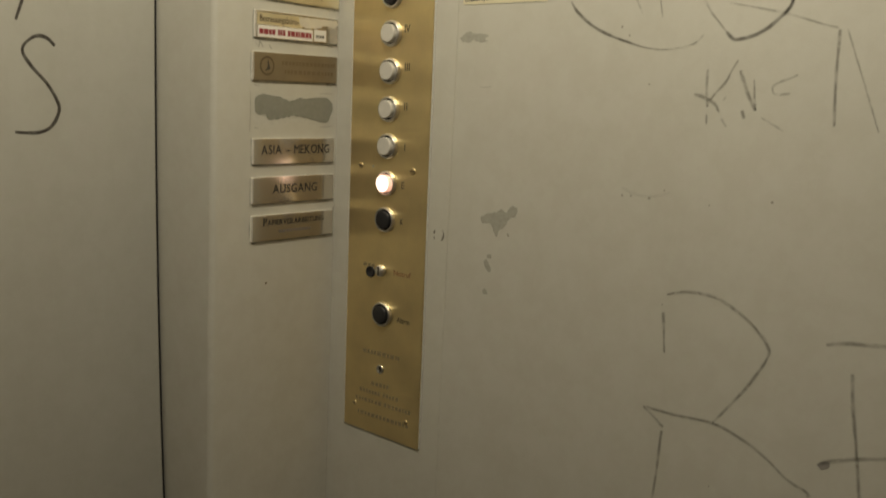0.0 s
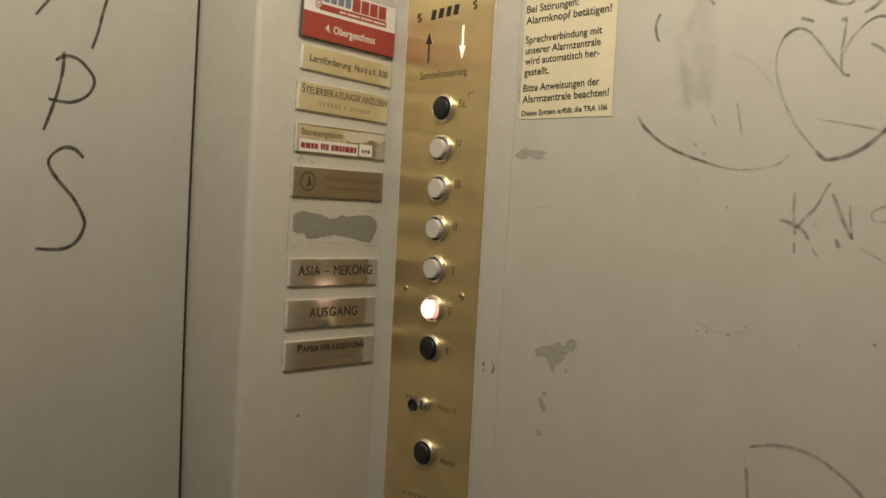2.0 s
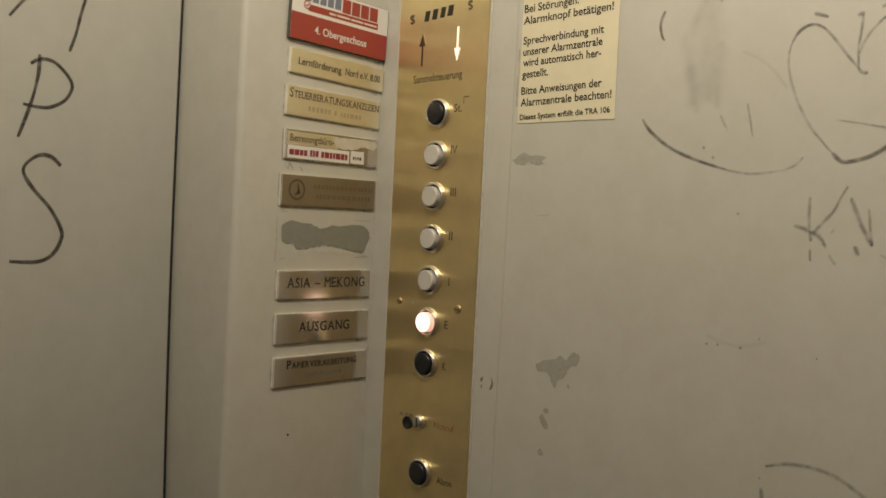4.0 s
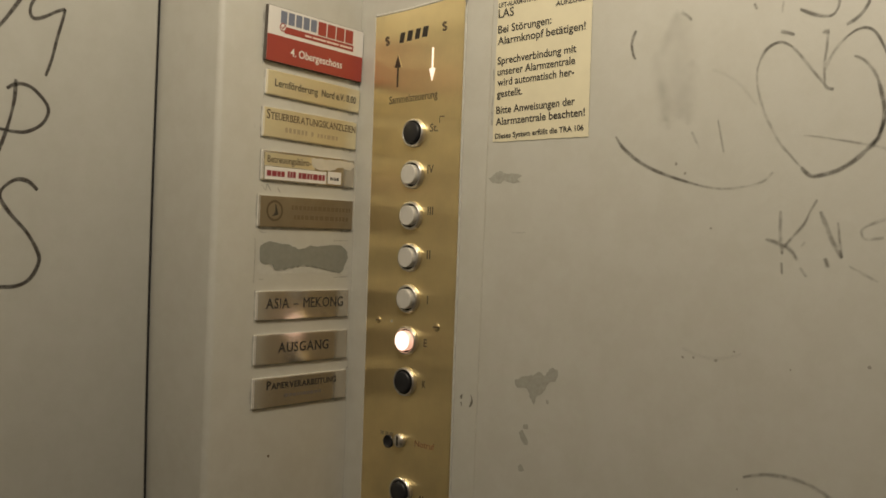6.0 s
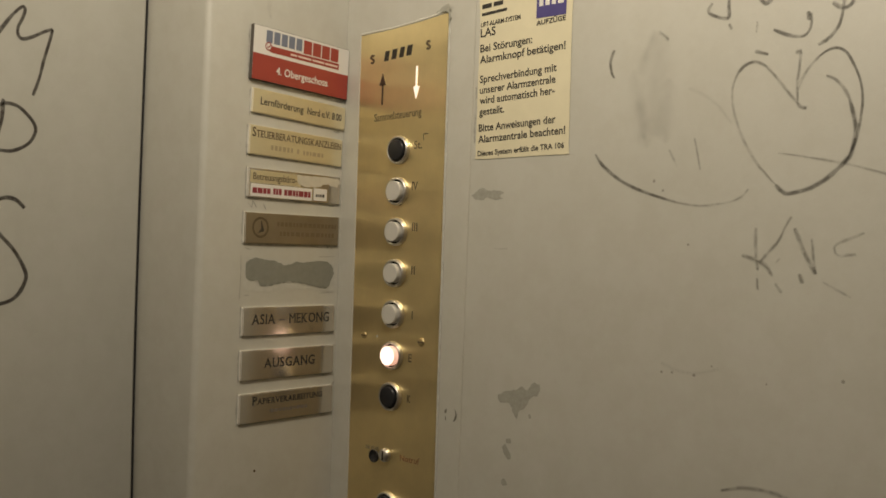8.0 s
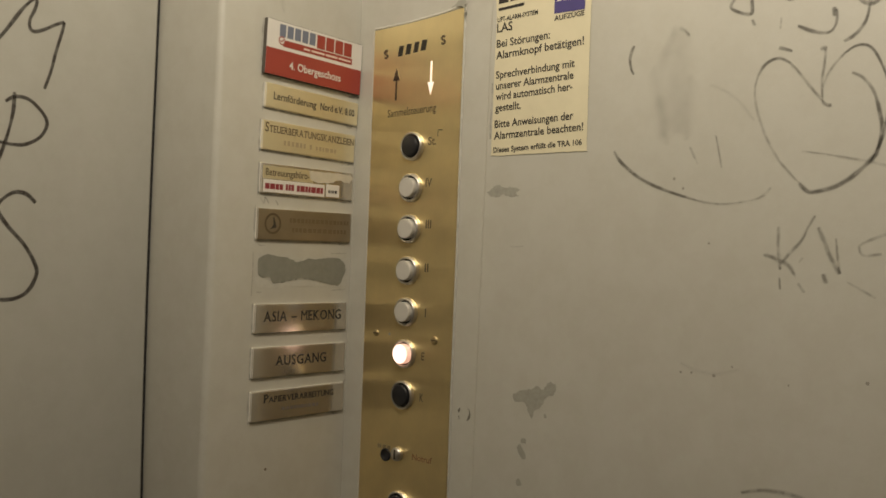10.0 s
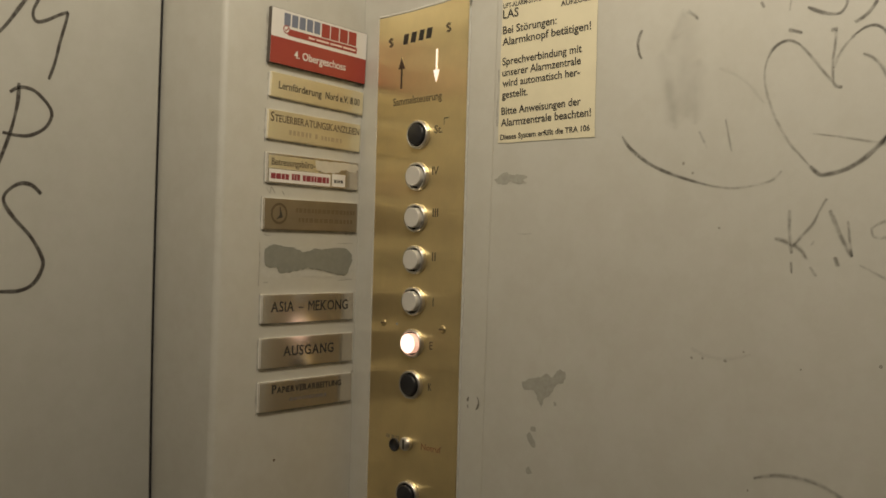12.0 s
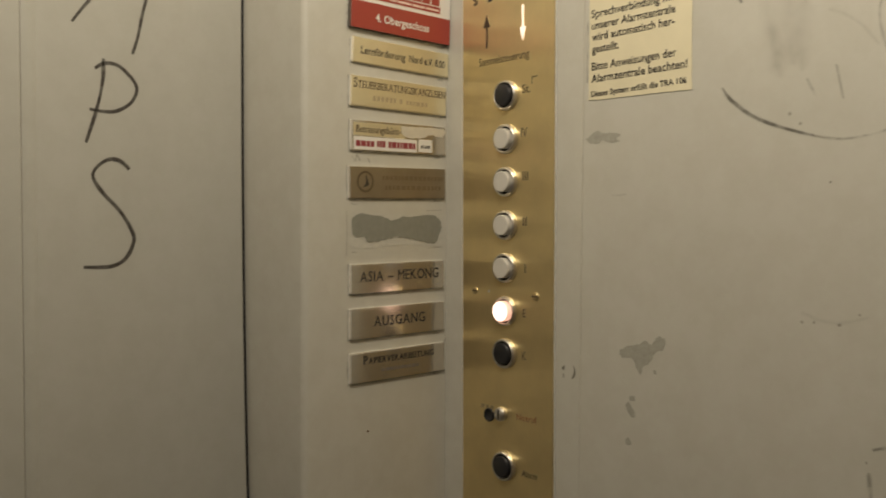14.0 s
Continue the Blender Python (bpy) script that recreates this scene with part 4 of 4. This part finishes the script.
# slotted screws
for sx, sz, r in ((0.0323, 0.0487, 0.0036), (-0.0350, 0.0495, 0.0030), (-0.0345, -0.1915, 0.0024), (0.0350, -0.1955, 0.0024)):
    s = part("screw", lathe([(0.0, 0.0011), (r * 0.6, 0.0010), (r * 0.95, 0.0005), (r, 0.0)], 20), SCREW_BRASS, panel, "dulled brass slotted screw", True)
    s.location = (sx, sz, PANEL_T)
    part("slot", box(-r * 0.85, r * 0.85, -r * 0.16, r * 0.16, 0.0006, 0.00125), ENGRAVE_SOFT, s)
part("speck", disc(-0.0192, 0.0497, 0.0011, PF, 10), PAINT_RIM, panel)
# key switch, locking pin, lower keyhole
k = part("key_switch", lathe([(0.0056, 0.0), (0.0056, 0.0012), (0.0050, 0.0018), (0.0045, 0.0008), (0.0, 0.0006)], 28), BLACK_CAP, panel, "black round key switch", True)
k.location = (-0.0178, -0.0538, PANEL_T)
k = part("lock_pin", lathe([(0.0058, 0.0), (0.0058, 0.0030), (0.0050, 0.0044), (0.0, 0.0048)], 28), CHROME, panel, "worn chrome lock cylinder", True)
k.location = (-0.0035, -0.0508, PANEL_T)
part("slot", box(-0.0007, 0.0007, -0.0040, 0.0040, 0.0040, 0.0052), ENGRAVE, k)
k = part("keyhole", lathe([(0.0044, 0.0), (0.0044, 0.0009), (0.0036, 0.0013), (0.0030, 0.0004), (0.0, 0.0003)], 24), CHROME, panel, "small chrome keyhole", True)
k.location = (-0.0010, -0.1497, PANEL_T)
part("slot", box(-0.0009, 0.0009, -0.0030, 0.0024, 0.0002, 0.0012), ENGRAVE, k)
# unreadable small engraving
bars([(-0.0250, 0.0240, -0.1362, 0.0036, 9)], ENGRAVE_PALE, panel, PF, rng, gap=0.35)
bars([(-0.0125, 0.0105, -0.1680, 0.0036, 5), (-0.0280, 0.0000, -0.1772, 0.0036, 7), (0.0040, 0.0240, -0.1772, 0.0036, 5), (-0.0330, 0.0020, -0.1868, 0.0036, 8), (0.0060, 0.0400, -0.1868, 0.0036, 8), (-0.0300, 0.0380, -0.2010, 0.0036, 14), (-0.0280, -0.0130, -0.0488, 0.0030, 3)], ENGRAVE_PALE, panel, PF, rng, gap=0.4)
bars([(0.0270, 0.0276, 0.2178, 0.0056, 1), (0.0276, 0.0325, 0.2228, 0.0008, 1)], ENGRAVE_SOFT, panel, PF, rng)
part("dark_patch", blob([(0.0380, 0.3235), (0.0450, 0.3275), (0.0515, 0.3285), (0.0535, 0.3200), (0.0526, 0.3120), (0.0514, 0.3140), (0.0508, 0.3225)], rng, 0.0012), CHIP, panel, "grimy corner of the paint ridge").location.z = PF + 0.0012
# ragged paint ridge left round the plate
for pts, w in (([(-0.0515, 0.3160), (-0.0300, 0.3166), (-0.0115, 0.3172), (0.0050, 0.3186), (0.0210, 0.3198), (0.0400, 0.3220), (0.0505, 0.3238)], 0.0036), ([(0.0510, 0.3220), (0.0510, 0.2300), (0.0515, 0.1200), (0.0515, 0.0100), (0.0523, -0.1000), (0.0522, -0.2180)], 0.0022), ([(-0.0522, 0.3150), (-0.0514, 0.2000), (-0.0510, 0.0800), (-0.0502, -0.0600), (-0.0496, -0.2160)], 0.0014)):
    line = smooth_line(pts, 40)
    bm = bmesh.new()
    last = None
    for i, p in enumerate(line):
        d = (line[min(i + 1, len(line) - 1)] - line[max(i - 1, 0)]).normalized()
        s = Vector((-d.y, d.x)) * w / 2
        a = p + s * (1 + 0.9 * noise.noise((i * 0.45, w * 900, 0.2)))
        c = p - s * (1 + 0.9 * noise.noise((i * 0.45, w * 900, 7.2)))
        now = [bm.verts.new((a.x, a.y, 0.0002)), bm.verts.new((p.x, p.y, PANEL_T * 0.9 + 0.0004)), bm.verts.new((c.x, c.y, 0.0002))]
        if last:
            bm.faces.new((last[0], last[1], now[1], now[0]))
            bm.faces.new((last[1], last[2], now[2], now[1]))
        last = now
    part("paint_ridge", bm, PAINT_RIM, panel, "ragged ridge of old paint")

# ---------------------------------------------------------------- notice sticker on the side wall
sticker = thing("notice_sticker", Matrix.Translation((0.1300, WALL_Y, Z0 + 0.2620)) @ SIDE, "yellowed paper emergency notice stuck on the lift wall", "sticker")
bm = blob([(-0.0430, -0.0630), (-0.0428, -0.0300), (-0.0432, 0.0050), (-0.0430, 0.0400), (-0.0432, 0.0790), (-0.0200, 0.0795), (0.0200, 0.0792), (0.0425, 0.0795), (0.0428, 0.0400), (0.0432, 0.0000), (0.0436, -0.0400), (0.0440, -0.0600), (0.0425, -0.0622), (0.0200, -0.0624), (-0.0100, -0.0630)], rng, 0.0004, 6)
bmesh.ops.translate(bm, verts=bm.verts, vec=(0, 0, 0.0005))
part("paper", bm, PAPER, sticker, "yellowed paper with worn edges")
SX, SZ, TILT = -0.1300, -0.2620, 2.4
for text, x0, x1, base, cap in (("LAS", 0.0880, 0.1028, 0.2949, 0.0066), ("Bei Störungen:", 0.0883, 0.1380, 0.2830, 0.0058), ("Alarmknopf betätigen!", 0.0883, 0.1682, 0.2741, 0.0058),
                                ("Sprechverbindung mit", 0.0889, 0.1610, 0.2588, 0.0056), ("unserer Alarmzentrale", 0.0893, 0.1604, 0.2503, 0.0056), ("wird automatisch her-", 0.0897, 0.1600, 0.2420, 0.0056),
                                ("gestellt.", 0.0896, 0.1139, 0.2332, 0.0056), ("Bitte Anweisungen der", 0.0896, 0.1617, 0.2205, 0.0056), ("Alarmzentrale beachten!", 0.0895, 0.1706, 0.2116, 0.0056),
                                ("Dieses System erfüllt die TRA 106", 0.0894, 0.1700, 0.2012, 0.0040), ("LIFT-ALARM-SYSTEM", 0.0880, 0.1262, 0.3030, 0.0034), ("AUFZÜGE", 0.1412, 0.1674, 0.2976, 0.0036)):
    lettering(text, x0 + SX, x1 + SX, base + SZ, cap, PRINT, sticker, 0.0007, TILT, 0.00026)
bars([(0.0885 + SX, 0.1090 + SX, 0.3170 + SZ, 0.0034, 2), (0.0885 + SX, 0.1130 + SX, 0.3115 + SZ, 0.0022, 1)], PRINT, sticker, 0.0007, rng, gap=0.2, tilt=3.5)
bm = face(0.1408 + SX, 0.1676 + SX, 0.3030 + SZ, 0.3290 + SZ, 0.0007)
part("logo_field", bm, PRINT_BLUE, sticker, "violet-blue logo field")
bars([(0.1432 + SX, 0.1650 + SX, 0.3118 + SZ, 0.0050, 4)], PAPER_WHITE, sticker, 0.0008, rng, gap=0.5)
# dirty strip of glue beside the paper
wall_pen([(0.0852, 0.2560), (0.0856, 0.2400), (0.0850, 0.2250), (0.0854, 0.2120)], 0.0022, PEN_THIN)
